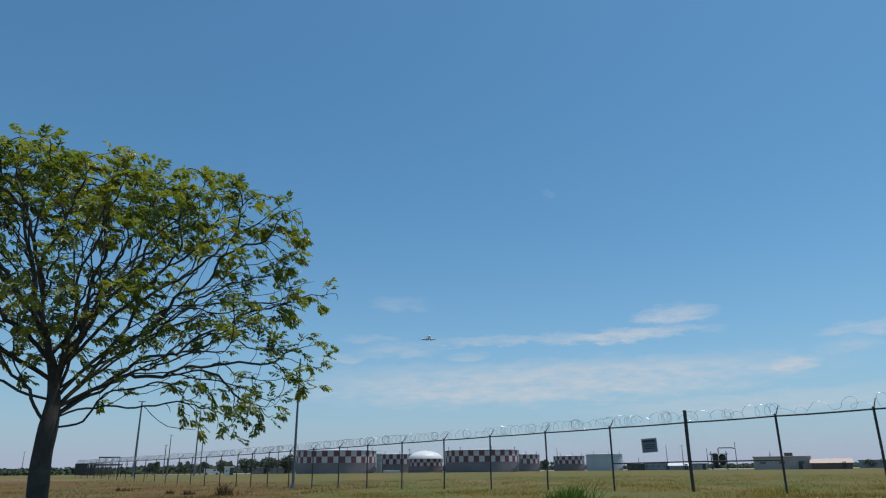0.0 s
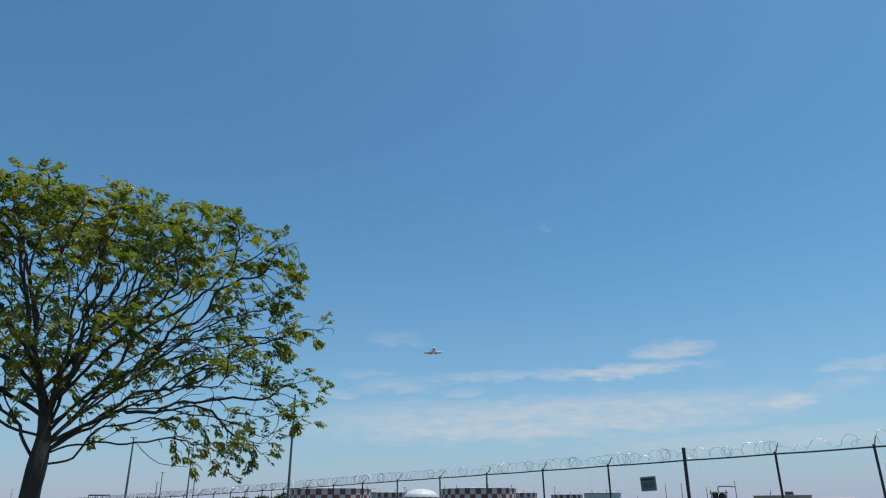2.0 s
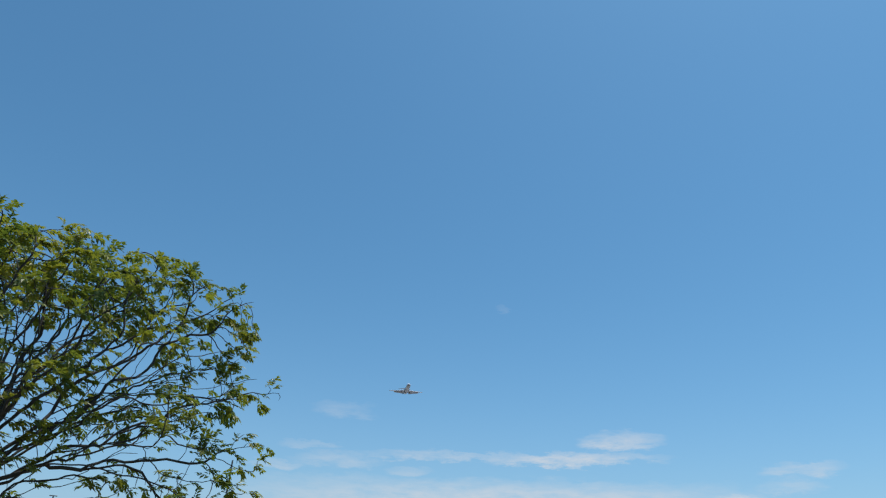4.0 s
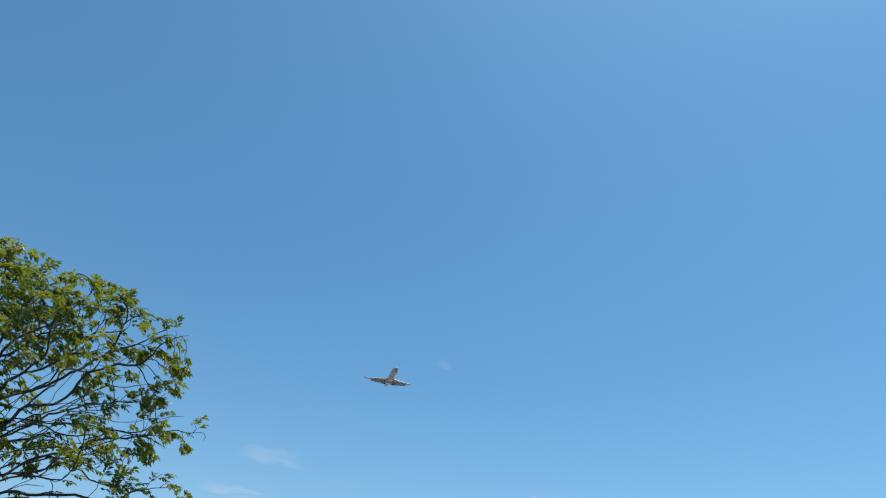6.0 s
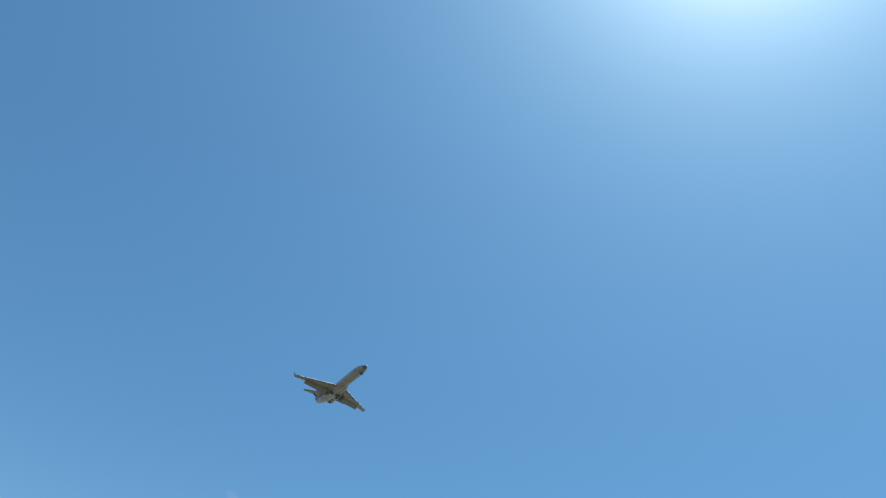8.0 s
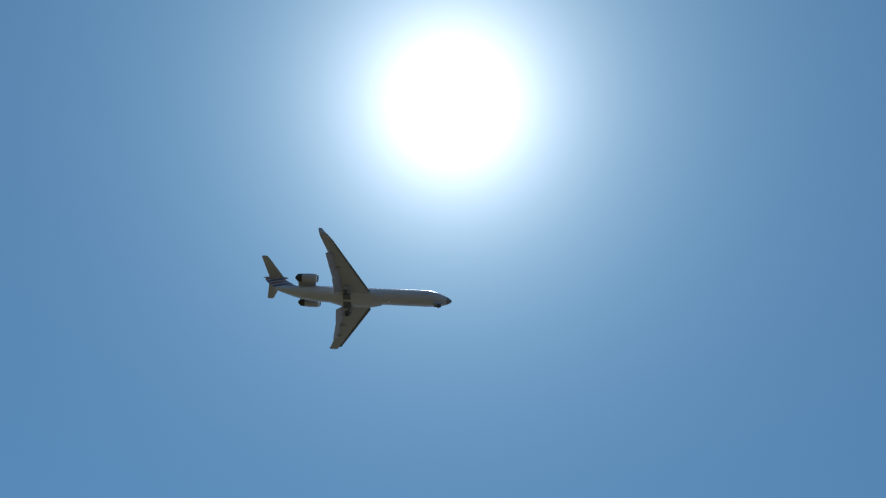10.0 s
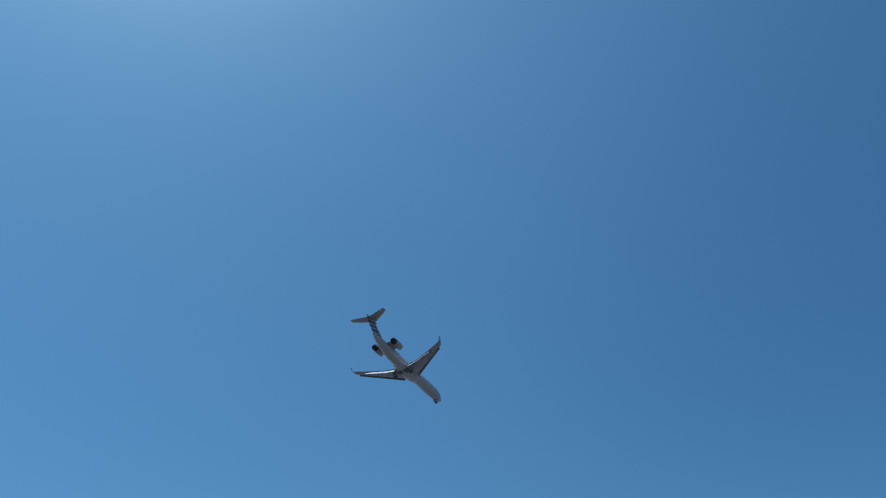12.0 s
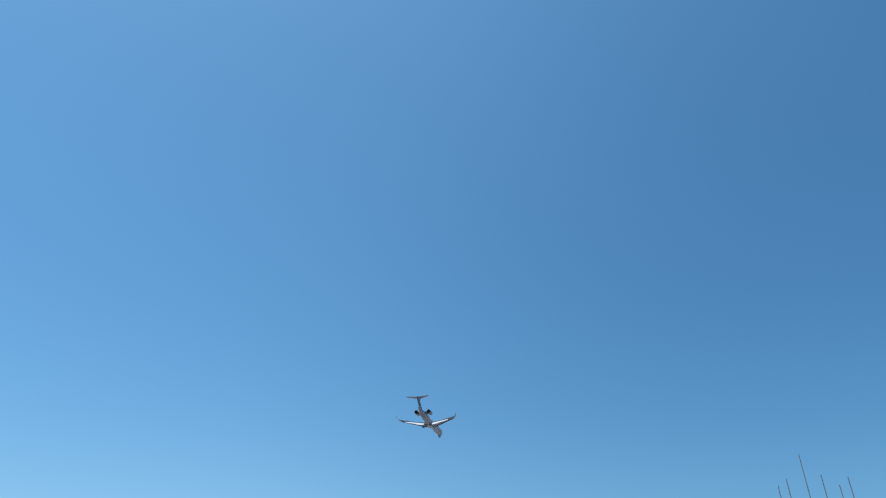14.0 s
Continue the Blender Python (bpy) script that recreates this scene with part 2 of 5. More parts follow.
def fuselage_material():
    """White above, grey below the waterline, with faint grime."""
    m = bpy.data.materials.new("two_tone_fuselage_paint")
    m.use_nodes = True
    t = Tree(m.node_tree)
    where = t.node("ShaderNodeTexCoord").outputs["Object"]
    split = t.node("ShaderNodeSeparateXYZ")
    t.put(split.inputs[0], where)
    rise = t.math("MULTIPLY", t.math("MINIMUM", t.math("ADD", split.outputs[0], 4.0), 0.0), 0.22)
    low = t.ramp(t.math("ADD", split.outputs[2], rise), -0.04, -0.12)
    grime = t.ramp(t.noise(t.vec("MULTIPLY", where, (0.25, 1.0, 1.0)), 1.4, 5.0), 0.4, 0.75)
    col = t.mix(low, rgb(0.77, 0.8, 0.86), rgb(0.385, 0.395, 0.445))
    # shade on the nose tip, put into the colour
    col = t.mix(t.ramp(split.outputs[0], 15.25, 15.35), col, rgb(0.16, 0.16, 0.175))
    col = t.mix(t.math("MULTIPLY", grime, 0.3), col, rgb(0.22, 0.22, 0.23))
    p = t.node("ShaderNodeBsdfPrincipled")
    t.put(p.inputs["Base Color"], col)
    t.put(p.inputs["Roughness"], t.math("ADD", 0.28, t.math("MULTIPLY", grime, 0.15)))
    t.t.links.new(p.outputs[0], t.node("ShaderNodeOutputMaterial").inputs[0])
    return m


GROUND = ground_material()
FUSELAGE = fuselage_material()
GRASS = leaf_material("grass_blades", (0.19, 0.195, 0.06), (0.4, 0.25, 0.1), 0.58, 0.3, 0.85)
STRAW = leaf_material("straw_blades", (0.14, 0.11, 0.037), (0.26, 0.15, 0.055), 0.52, 0.4, 0.85)
WEED = leaf_material("weed_blades", (0.05, 0.11, 0.02), (0.12, 0.2, 0.04), 0.3, 0.9, 0.7)
DRY_WEED = leaf_material("dry_weed_stalks", (0.075, 0.045, 0.025), (0.14, 0.09, 0.045), 0.15, 0.9, 0.8)
BARK = material("grey_brown_bark", (0.052, 0.045, 0.04), 0.92, 0.0, (0.11, 0.098, 0.088), 6.0, 0.6, 45.0, 0.45)
LEAF = leaf_material("green_leaves", (0.095, 0.152, 0.048), (0.36, 0.355, 0.075), 0.53)
# far foliage made paler: haze is part of this base colour
WOOD_FAR = leaf_material("hazed_far_leaves", (0.05, 0.07, 0.05), (0.075, 0.095, 0.06), 0.1, 0.1, 0.8)
STEEL = material("galvanised_steel", (0.30, 0.31, 0.32), 0.5, 0.55, (0.2, 0.2, 0.2), 4.0, 0.6, 50.0, 0.2)
WIRE = material("fence_wire", (0.2, 0.2, 0.205), 0.8, 0.0)
POST = material("weathered_post_steel", (0.055, 0.055, 0.058), 0.6, 0.3, (0.09, 0.07, 0.055), 3.0, 0.5, 30.0, 0.2)
RAZOR = material("razor_wire_steel", (0.55, 0.56, 0.58), 0.42, 0.8)
MAST = material("painted_mast", (0.16, 0.17, 0.18), 0.55, 0.3, (0.1, 0.1, 0.1), 2.0, 0.5)
LAMP_GREY = material("lamp_housing", (0.2, 0.2, 0.21), 0.5, 0.3)
TANK_GREY = material("grey_tank_shell", (0.22, 0.2, 0.215), 0.7, 0.0, (0.16, 0.145, 0.16), 0.25, 0.7, 4.0)
TANK_RED = material("dark_red_check_paint", (0.19, 0.06, 0.07), 0.65, 0.0, (0.14, 0.055, 0.065), 0.4, 0.6, 4.0)
TANK_WHITE = material("white_check_paint", (0.62, 0.57, 0.59), 0.65, 0.0, (0.5, 0.45, 0.46), 0.4, 0.6, 4.0)
DOME_WHITE = material("white_dome_panels", (0.8, 0.79, 0.76), 0.5, 0.0, (0.7, 0.69, 0.67), 0.3, 0.6, 3.0)
PALE_TANK = material("pale_grey_tank_paint", (0.55, 0.58, 0.6), 0.6, 0.0, (0.45, 0.48, 0.5), 0.3, 0.6, 3.0)
# wall colour lightened, with the distance haze mixed into it
BRICK = material("pink_brown_wall", (0.5, 0.4, 0.385), 0.85, 0.0, (0.4, 0.33, 0.32), 0.4, 0.6, 5.0)
BROWN_WALL = material("dark_brown_brick_wall", (0.2, 0.13, 0.115), 0.85, 0.0, (0.15, 0.105, 0.095), 0.4, 0.6, 5.0)
TAN_ROOF = material("tan_roof", (0.62, 0.48, 0.38), 0.7, 0.0, (0.5, 0.4, 0.33), 0.4, 0.6, 5.0)
GREY_WALL = material("grey_metal_wall", (0.36, 0.37, 0.39), 0.65, 0.1, (0.27, 0.28, 0.3), 0.4, 0.6, 5.0)
WHITE_ROOF = material("white_roof_sheet", (0.78, 0.78, 0.77), 0.55, 0.0, (0.65, 0.65, 0.65), 0.4, 0.5, 4.0)
DARK_GLASS = material("dark_glass", (0.03, 0.035, 0.04), 0.34)
# glass colour raised to grey for the distance haze
DULL_GLASS = material("hazed_window_glass", (0.14, 0.15, 0.17), 0.3)
DARK_PLANT = material("dark_plant_steel", (0.07, 0.075, 0.085), 0.6, 0.3, (0.12, 0.1, 0.09), 0.8, 0.6)
SCREEN = material("dark_fence_slats", (0.042, 0.034, 0.03), 0.9, 0.0, (0.065, 0.05, 0.04), 0.6, 0.7, 9.0)
SIGN_FACE = material("weathered_sign_face", (0.2, 0.23, 0.27), 0.55, 0.0, (0.14, 0.16, 0.2), 4.0, 0.5)
SIGN_EDGE = material("pale_sign_edge", (0.5, 0.52, 0.55), 0.55)
SIGN_BAR = material("dark_sign_bars", (0.05, 0.06, 0.08), 0.6)
JET_WHITE = material("white_aircraft_paint", (0.8, 0.81, 0.84), 0.28, 0.0, (0.7, 0.71, 0.74), 0.25, 0.45, 5.0)
JET_GREY = material("grey_wing_paint", (0.335, 0.345, 0.395), 0.34, 0.0, (0.305, 0.312, 0.355), 0.4, 0.6, 6.0)
JET_LIP = material("pale_leading_edge_metal", (0.85, 0.86, 0.88), 0.5, 0.0)
JET_SHADE = material("slat_underside_shade", (0.12, 0.12, 0.14), 0.5)
JET_DARK = material("dark_intake_metal", (0.045, 0.045, 0.05), 0.5, 0.5)
WELL = material("shaded_wheel_bay", (0.1, 0.11, 0.13), 0.7)
JET_LINE = material("grey_panel_seam", (0.24, 0.24, 0.25), 0.6)
TYRE = material("black_rubber", (0.06, 0.062, 0.07), 0.7)
LIGHT = material("landing_lamp_glass", (0.9, 0.9, 0.9), 0.2, 0.0, glow=0.8)
FIN = fin_material()
VAN_WHITE = material("white_van_paint", (0.78, 0.78, 0.77), 0.3)


# ---- shape building ----
class Geo:
    """Collects vertices and faces of one mesh."""
    def __init__(self):
        self.v, self.f, self.m = [], [], []

    def add(self, verts, faces, mat=0):
        o = len(self.v)
        self.v.extend(tuple(p) for p in verts)
        self.f.extend(tuple(i + o for i in face) for face in faces)
        self.m.extend([mat] * len(faces))

    def box(self, c, size, rz=0.0, mat=0, bevel=0.0):
        bm = bmesh.new()
        bmesh.ops.create_cube(bm, size=1.0, matrix=Matrix.Diagonal((*size, 1)))
        if bevel:
            bmesh.ops.bevel(bm, geom=bm.edges[:], offset=bevel, segments=1, affect="EDGES")
        bm.verts.index_update()
        m = Matrix.Translation(c) @ Matrix.Rotation(rz, 4, "Z")
        self.add([m @ v.co for v in bm.verts], [[v.index for v in f.verts] for f in bm.faces], mat)
        bm.free()

    def tube(self, pts, radii, sides=6, mat=0, caps=True):
        pts = [Vector(p) for p in pts]
        n = len(pts)
        if not hasattr(radii, "__len__"):
            radii = [radii] * n
        rings, up = [], None
        for i, p in enumerate(pts):
            d = (pts[min(i + 1, n - 1)] - pts[max(i - 1, 0)]).normalized()
            if up is None:
                up = d.orthogonal().normalized()
            up = (up - d * up.dot(d))
            up = up.normalized() if up.length > 1e-6 else d.orthogonal().normalized()
            side = d.cross(up)
            rings.append([p + (up * math.cos(a) + side * math.sin(a)) * radii[i]
                          for a in (2 * math.pi * k / sides for k in range(sides))])
        faces = [(i * sides + k, i * sides + (k + 1) % sides, (i + 1) * sides + (k + 1) % sides, (i + 1) * sides + k)
                 for i in range(n - 1) for k in range(sides)]
        if caps:
            faces += [tuple(range(sides - 1, -1, -1)), tuple((n - 1) * sides + k for k in range(sides))]
        self.add([p for r in rings for p in r], faces, mat)

    def rings(self, rings, mat=0, caps=True):
        """Skins a row of closed rings with equal counts."""
        n, s = len(rings), len(rings[0])
        faces = [(i * s + k, i * s + (k + 1) % s, (i + 1) * s + (k + 1) % s, (i + 1) * s + k)
                 for i in range(n - 1) for k in range(s)]
        if caps:
            faces += [tuple(range(s - 1, -1, -1)), tuple((n - 1) * s + k for k in range(s))]
        self.add([p for r in rings for p in r], faces, mat)

    def mesh(self, name, mats, smooth=False):
        me = bpy.data.meshes.new(name)
        me.from_pydata(self.v, [], self.f)
        for m in (mats if isinstance(mats, (list, tuple)) else [mats]):
            me.materials.append(m)
        me.polygons.foreach_set("material_index", self.m)
        bm = bmesh.new()
        bm.from_mesh(me)
        if len(bm.faces) < 60000:
            bmesh.ops.recalc_face_normals(bm, faces=bm.faces[:])
            bm.to_mesh(me)
        bm.free()
        if smooth:
            me.polygons.foreach_set("use_smooth", [True] * len(me.polygons))
            if smooth == "edges":
                me.set_sharp_from_angle(angle=radians(35))
        me.update()
        return me


def part(name, g, mats, parent, label="", smooth=False):
    ob = new(name, g.mesh(name, mats, smooth))
    ob.parent = parent
    return tagged(ob, label)


def share(name, mesh, parent, m=None):
    ob = new(name, mesh)
    ob.parent = parent
    if m is not None:
        ob.matrix_basis = m
    return ob


def empty(name, m=None, **tags):
    ob = new(name)
    ob.empty_display_size = 0.3
    if m is not None:
        ob.matrix_basis = m
    return tagged(ob, **tags)


def smooth01(a, b, x):
    t = min(1.0, max(0.0, (x - a) / (b - a)))
    return t * t * (3 - 2 * t)


def height(x, y):
    """The lie of the land: it falls gently to the left of the fence."""
    near = float(np.interp(x, [-55, -45, -34, -24, -14, 8], [0.3, 0.26, 0.08, -0.12, -0.25, 0.0]))
    far = smooth01(90.0, 200.0, math.hypot(x, y))
    return near * (1 - far) - 0.12 * far


def at(az, dist):
    return dist * math.sin(radians(az)), dist * math.cos(radians(az))


# ---- ground ----
def build_ground():
    g = Geo()
    radii = [0.0] + [1.5 * 1.13 ** k for k in range(66)]
    n = 120
    verts = [(0, 0, height(0, 0))]
    for r in radii[1:]:
        for k in range(n):
            x, y = r * math.sin(2 * math.pi * k / n), r * math.cos(2 * math.pi * k / n)
            rough = 0.035 * noise.noise((x * 0.35, y * 0.35, 0.0)) if 3 < r < 120 else 0.0
            verts.append((x, y, height(x, y) + rough))
    faces = [(0, 1 + (k + 1) % n, 1 + k) for k in range(n)]
    for i in range(len(radii) - 2):
        a, b = 1 + i * n, 1 + (i + 1) * n
        faces += [(a + k, a + (k + 1) % n, b + (k + 1) % n, b + k) for k in range(n)]
    g.add(verts, faces)
    ob = new("ground", g.mesh("ground", GROUND, True))
    tagged(ob, "flat mown airfield grass with dry straw patches", "ground", kind="structure")


build_ground()


def blades(name, mat, count, place, tall, wide, label, category):
    """Single bent blades of grass in one mesh."""
    rng = random.Random(name)
    verts, faces = [], []
    for i in range(count):
        x, y = place(rng)
        clump = 0.45 + 1.5 * max(0.0, noise.noise((x * 0.45, y * 0.35, 8.0))) + 0.5 * max(0.0, noise.noise((x * 1.7, y * 1.4, 3.0)))
        z, h, wd = height(x, y) - 0.02, tall * clump * rng.uniform(0.45, 1.15), wide * rng.uniform(0.6, 1.3)
        a, lean = rng.uniform(0, 6.283), rng.uniform(0.25, 0.9) * h
        c, s = math.cos(a), math.sin(a)
        b = rng.uniform(0, 6.283)
        lx, ly = lean * math.cos(b), lean * math.sin(b)
        o = len(verts)
        verts += [(x - c * wd, y - s * wd, z), (x + c * wd, y + s * wd, z),
                  (x + c * wd * 0.7 + lx * 0.35, y + s * wd * 0.7 + ly * 0.35, z + h * 0.55),
                  (x - c * wd * 0.7 + lx * 0.35, y - s * wd * 0.7 + ly * 0.35, z + h * 0.55), (x + lx, y + ly, z + h)]
        faces += [(o, o + 1, o + 2, o + 3), (o + 3, o + 2, o + 4)]
    me = bpy.data.meshes.new(name)
    me.from_pydata(verts, [], faces)
    me.materials.append(mat)
    tagged(new(name, me), label, category, kind="stuff")


def field_place(rng, low=-4.5, high=60.0):
    while True:
        d = 14 + 60 * rng.random() ** 1.8
        a = rng.uniform(-40, 42)
        x, y = at(a, d)
        if low < x + 2.5 * noise.noise((x * 0.2, y * 0.05, 1.0)) < high and noise.noise((x * 0.3, y * 0.2, 5.0)) + 0.6 * noise.noise((x * 1.3, y * 0.9, 2.0)) > rng.uniform(-0.7, 0.45):
            return x, y


def straw_place(rng):
    return field_place(rng, -60.0, -4.5)


blades("straw_grass", STRAW, 34000, straw_place, 0.15, 0.01, "dry brown straw grass in front of the fence", "grass")
blades("meadow_grass", GRASS, 60000, field_place, 0.15, 0.01, "long dry green and straw grass round the fence", "grass")


def weed_place(rng):
    x, y = at(8.6, 17.3)
    return x + rng.gauss(0, 0.36), y + rng.gauss(0, 0.3)


blades("tall_weeds", WEED, 420, weed_place, 0.5, 0.014, "clump of tall dark green weeds in the grass", "weeds")


def dead_place(az, dist, spread):
    def place(rng):
        x, y = at(az + rng.gauss(0, spread), dist * (1 + rng.gauss(0, 0.015)))
        return x, y
    return place


for az, dist, spread, count in ((-20.0, 36.0, 0.22, 130), (-21.3, 38.0, 0.15, 80), (-17.5, 33.0, 0.3, 90), (-24.5, 44.0, 0.3, 70)):
    blades("dead_weeds", DRY_WEED, count, dead_place(az, dist, spread), 0.42, 0.02, "clump of dry brown weeds by the fence", "weeds")


# ---- the tree near the camera ----
TREE_AT = at(-30.1, 11.0)
TREE_TURN = radians(30.1)


def crown_radius(z):
    return float(np.interp(z, [1.45, 1.6, 2.0, 2.2, 2.5, 2.9, 3.3, 3.6, 3.85, 4.05, 4.3, 5.0, 5.25, 5.45, 5.62],
                           [2.3, 2.9, 3.1, 3.5, 3.75, 3.65, 3.45, 3.75, 4.0, 3.6, 3.35, 3.4, 3.15, 2.8, 2.0]))


def crown_point(u, d, z):
    """From across the crown, into its depth, and height, to the tree's own space."""
    return (u * math.cos(TREE_TURN) - d * math.sin(TREE_TURN), u * math.sin(TREE_TURN) + d * math.cos(TREE_TURN), z)


def crown_tufts(pr):
    """Middles of the leafy tufts: a dense cap above, an open shell below it."""
    tufts = [(3.85, 0.0, 3.8), (3.55, 0.1, 3.72), (3.7, -0.1, 2.65), (3.5, 0.2, 2.95), (3.6, 0.1, 2.35), (2.95, 0.0, 1.72), (2.65, 0.1, 1.8), (2.3, 0.1, 1.58),
             (1.9, -0.1, 1.72), (3.25, 0.1, 5.0), (3.1, -0.2, 4.7), (2.75, 0.1, 5.4), (3.0, 0.1, 5.28), (3.1, 0.0, 4.25), (3.2, 0.1, 2.1), (2.3, 0.2, 5.5), (1.8, 0.0, 5.5),
             (3.7, 0.1, 2.95), (3.3, -0.1, 2.7), (3.3, 0.0, 3.75), (2.8, 0.3, 4.9),
             (-0.3, -0.3, 2.75), (-0.65, 0.1, 2.6), (-0.9, 0.0, 2.95), (-0.5, -0.4, 3.1), (0.35, -0.5, 2.65), (0.65, -0.5, 2.5), (0.15, -0.6, 2.9), (0.95, -0.6, 2.7), (-0.45, 0.0, 2.35), (-0.2, -0.3, 2.45), (-0.75, 0.2, 2.42), (0.3, -0.4, 2.3), (0.6, -0.4, 2.2)]
    while len(tufts) < 345:
        z = pr.uniform(1.65, 5.62)
        rm = crown_radius(z)
        a = pr.uniform(0, 6.2832)
        f = pr.random() ** 0.5
        r = rm * (f - 0.05) * (1.0 + 0.1 * noise.noise((math.cos(a) * 2.2, math.sin(a) * 2.2, z * 1.3)))
        u, d = r * math.cos(a), r * math.sin(a) * (0.74 - 0.05 * z)
        if z < 1.75 + 0.8 * smooth01(1.7, 0.2, u) or z > 5.6 + 0.45 * min(d, 0.0):
            continue
        # a dense cap, a belt at middle height on the lee side, an open shell, and bare boughs within
        if u > 1.2 and z < 2.8 and pr.random() < 0.5:
            continue
        cap = smooth01(4.25, 4.65, z) * (1 - 0.45 * smooth01(1.0, 2.2, u))
        belt = math.exp(-((z - 3.3) / 0.4) ** 2) * smooth01(0.2, 0.9, u) * 0.5
        shell = smooth01(0.6, 0.9, f) * (0.72 if z > 2.7 else 0.32)
        if pr.random() > max(cap, belt, shell, 0.1):
            continue
        if any((u - p) ** 2 + (d - q) ** 2 + 2.2 * (z - s) ** 2 < 0.29 ** 2 for p, q, s in tufts):
            continue
        tufts.append((u, d, z))
    return [crown_point(*t) for t in tufts]


def grow_tree():
    """Boughs that sweep up from a short trunk, and branches that reach from them for the tufts."""
    rng = np.random.default_rng(11)
    pr = random.Random(5)
    tufts = crown_tufts(pr)
    points = []
    for x, y, z in tufts:
        for _ in range(8):
            points.append((x + pr.gauss(0, 0.14), y + pr.gauss(0, 0.14), z + pr.gauss(0, 0.075)))
    A = np.array(points)
    nodes, parents = [], []

    def node(p, parent):
        nodes.append(np.array(p, float))
        parents.append(parent)
        return len(nodes) - 1

    last, rise = -1, {}
    for k in range(41):
        z = 0.125 * k
        u = float(np.interp(z, [0, 1.4, 1.85, 2.3, 2.9, 3.5, 4.15, 5.0], [0.03, 0.06, 0.05, 0.0, -0.17, -0.36, -0.5, -0.45]))
        last = node(crown_point(u + 0.02 * math.sin(z * 4), 0.02 * math.sin(z * 3.1), z), last)
        rise[k] = last
    fork = rise[16]
    # height on the trunk, end of the bough (across, deep, high), angle at which it leaves
    limbs = [(1.5, 2.3, 0.3, 2.8, 18), (1.58, 2.8, -0.5, 3.2, 36), (1.64, 2.1, -0.2, 1.85, 30), (1.63, 3.5, 0.15, 3.72, 42), (1.75, 3.0, 0.6, 4.4, 50), (1.7, 2.5, -0.3, 4.1, 46),
             (1.85, 3.0, 0.0, 5.25, 54), (2.3, 2.2, -0.7, 4.8, 50), (1.9, 1.1, 0.2, 5.1, 76), (2.45, 1.7, 0.8, 5.1, 58), (1.8, 3.5, 0.05, 5.38, 50), (1.72, 3.3, 0.1, 2.75, 36), (2.1, 0.5, -0.6, 5.1, 78), (2.0, 2.6, 0.8, 3.7, 44),
             (1.92, -2.6, 0.2, 2.9, 22), (1.55, -1.6, -0.2, 3.4, 62), (2.1, -2.9, 0.4, 3.6, 32), (2.85, -0.95, 0.2, 5.0, 66), (2.6, -1.9, -0.3, 4.7, 58), (2.4, -2.7, 0.3, 4.5, 48),
             (2.0, 0.4, 1.9, 3.9, 48), (1.95, 0.3, -1.8, 3.7, 48), (2.3, 1.2, 1.6, 4.7, 52), (2.4, -0.8, -1.5, 4.6, 56), (2.2, 1.3, -1.6, 4.4, 48), (2.5, -0.9, 1.5, 4.8, 56)]

    def bough(cur, end, angle, seed, forks):
        """A wavering curve from a node to an end; lesser boughs part from it at narrow angles."""
        p0, p1 = Vector(nodes[cur]), Vector(end)
        flat = Vector((p1.x - p0.x, p1.y - p0.y, 0)).normalized()
        span = (p1 - p0).length
        t0 = (flat * math.cos(radians(angle)) + Vector((0, 0, math.sin(radians(angle))))) * span
        t1 = (p1 - p0) + flat * 0.25 * span
        steps = max(4, int(span / 0.11))
        row = []
        for k in range(1, steps + 1):
            f = k / steps
            q = p0 * (2 * f ** 3 - 3 * f ** 2 + 1) + t0 * (f ** 3 - 2 * f ** 2 + f) + p1 * (3 * f ** 2 - 2 * f ** 3) + t1 * (f ** 3 - f ** 2)
            w, c = 0.2 * min(1.0, f * 3), f * span * 1.5
            q = q + Vector((noise.noise((c, seed, 0.0)), noise.noise((c, seed, 5.0)), noise.noise((c, seed, 9.0)))) * w
            q = q + Vector((noise.noise((c * 4, seed, 3.0)), noise.noise((c * 4, seed, 7.0)), noise.noise((c * 4, seed, 1.0)))) * w * 0.22
            cur = node(q, cur)
            row.append(cur)
        for k in range(forks):
            at_row = row[int(len(row) * (0.28 + 0.45 * k / max(1, forks - 1) + pr.uniform(-0.05, 0.05)))]
            base = Vector(nodes[at_row])
            way = (p1 - base)
            side = Vector((pr.uniform(-1, 1), pr.uniform(-1, 1), pr.uniform(-0.75, 0.9)))
            side = (side - way.normalized() * side.dot(way.normalized())).normalized()
            tip = base + way * pr.uniform(0.6, 0.85) + side * way.length * pr.uniform(0.28, 0.5)
            tip.z = min(tip.z, 5.3)
            slope = math.degrees(math.atan2(way.z, math.hypot(way.x, way.y)))
            bough(at_row, tip, slope + pr.uniform(-4, 12), seed * 1.7 + k + 3.3, 0)

    for i, (z0, u, d, z, angle) in enumerate(limbs):
        bough(rise[round(z0 / 0.125)], crown_point(u, d, z), angle, 2.7 * i + 0.4, 3)
    near = np.full(len(A), -1)
    dist = np.full(len(A), 1e9)

    def update(start):
        fresh = np.array(nodes[start:])
        for s in range(0, len(fresh), 400):
            d = np.linalg.norm(A[:, None, :] - fresh[None, s:s + 400, :], axis=2)
            j = d.argmin(1)
            m = d[np.arange(len(A)), j]
            better = m < dist
            dist[better], near[better] = m[better], j[better] + start + s

    update(0)
    alive = dist > 0.11
    stale, best = np.zeros(len(A)), dist.copy()
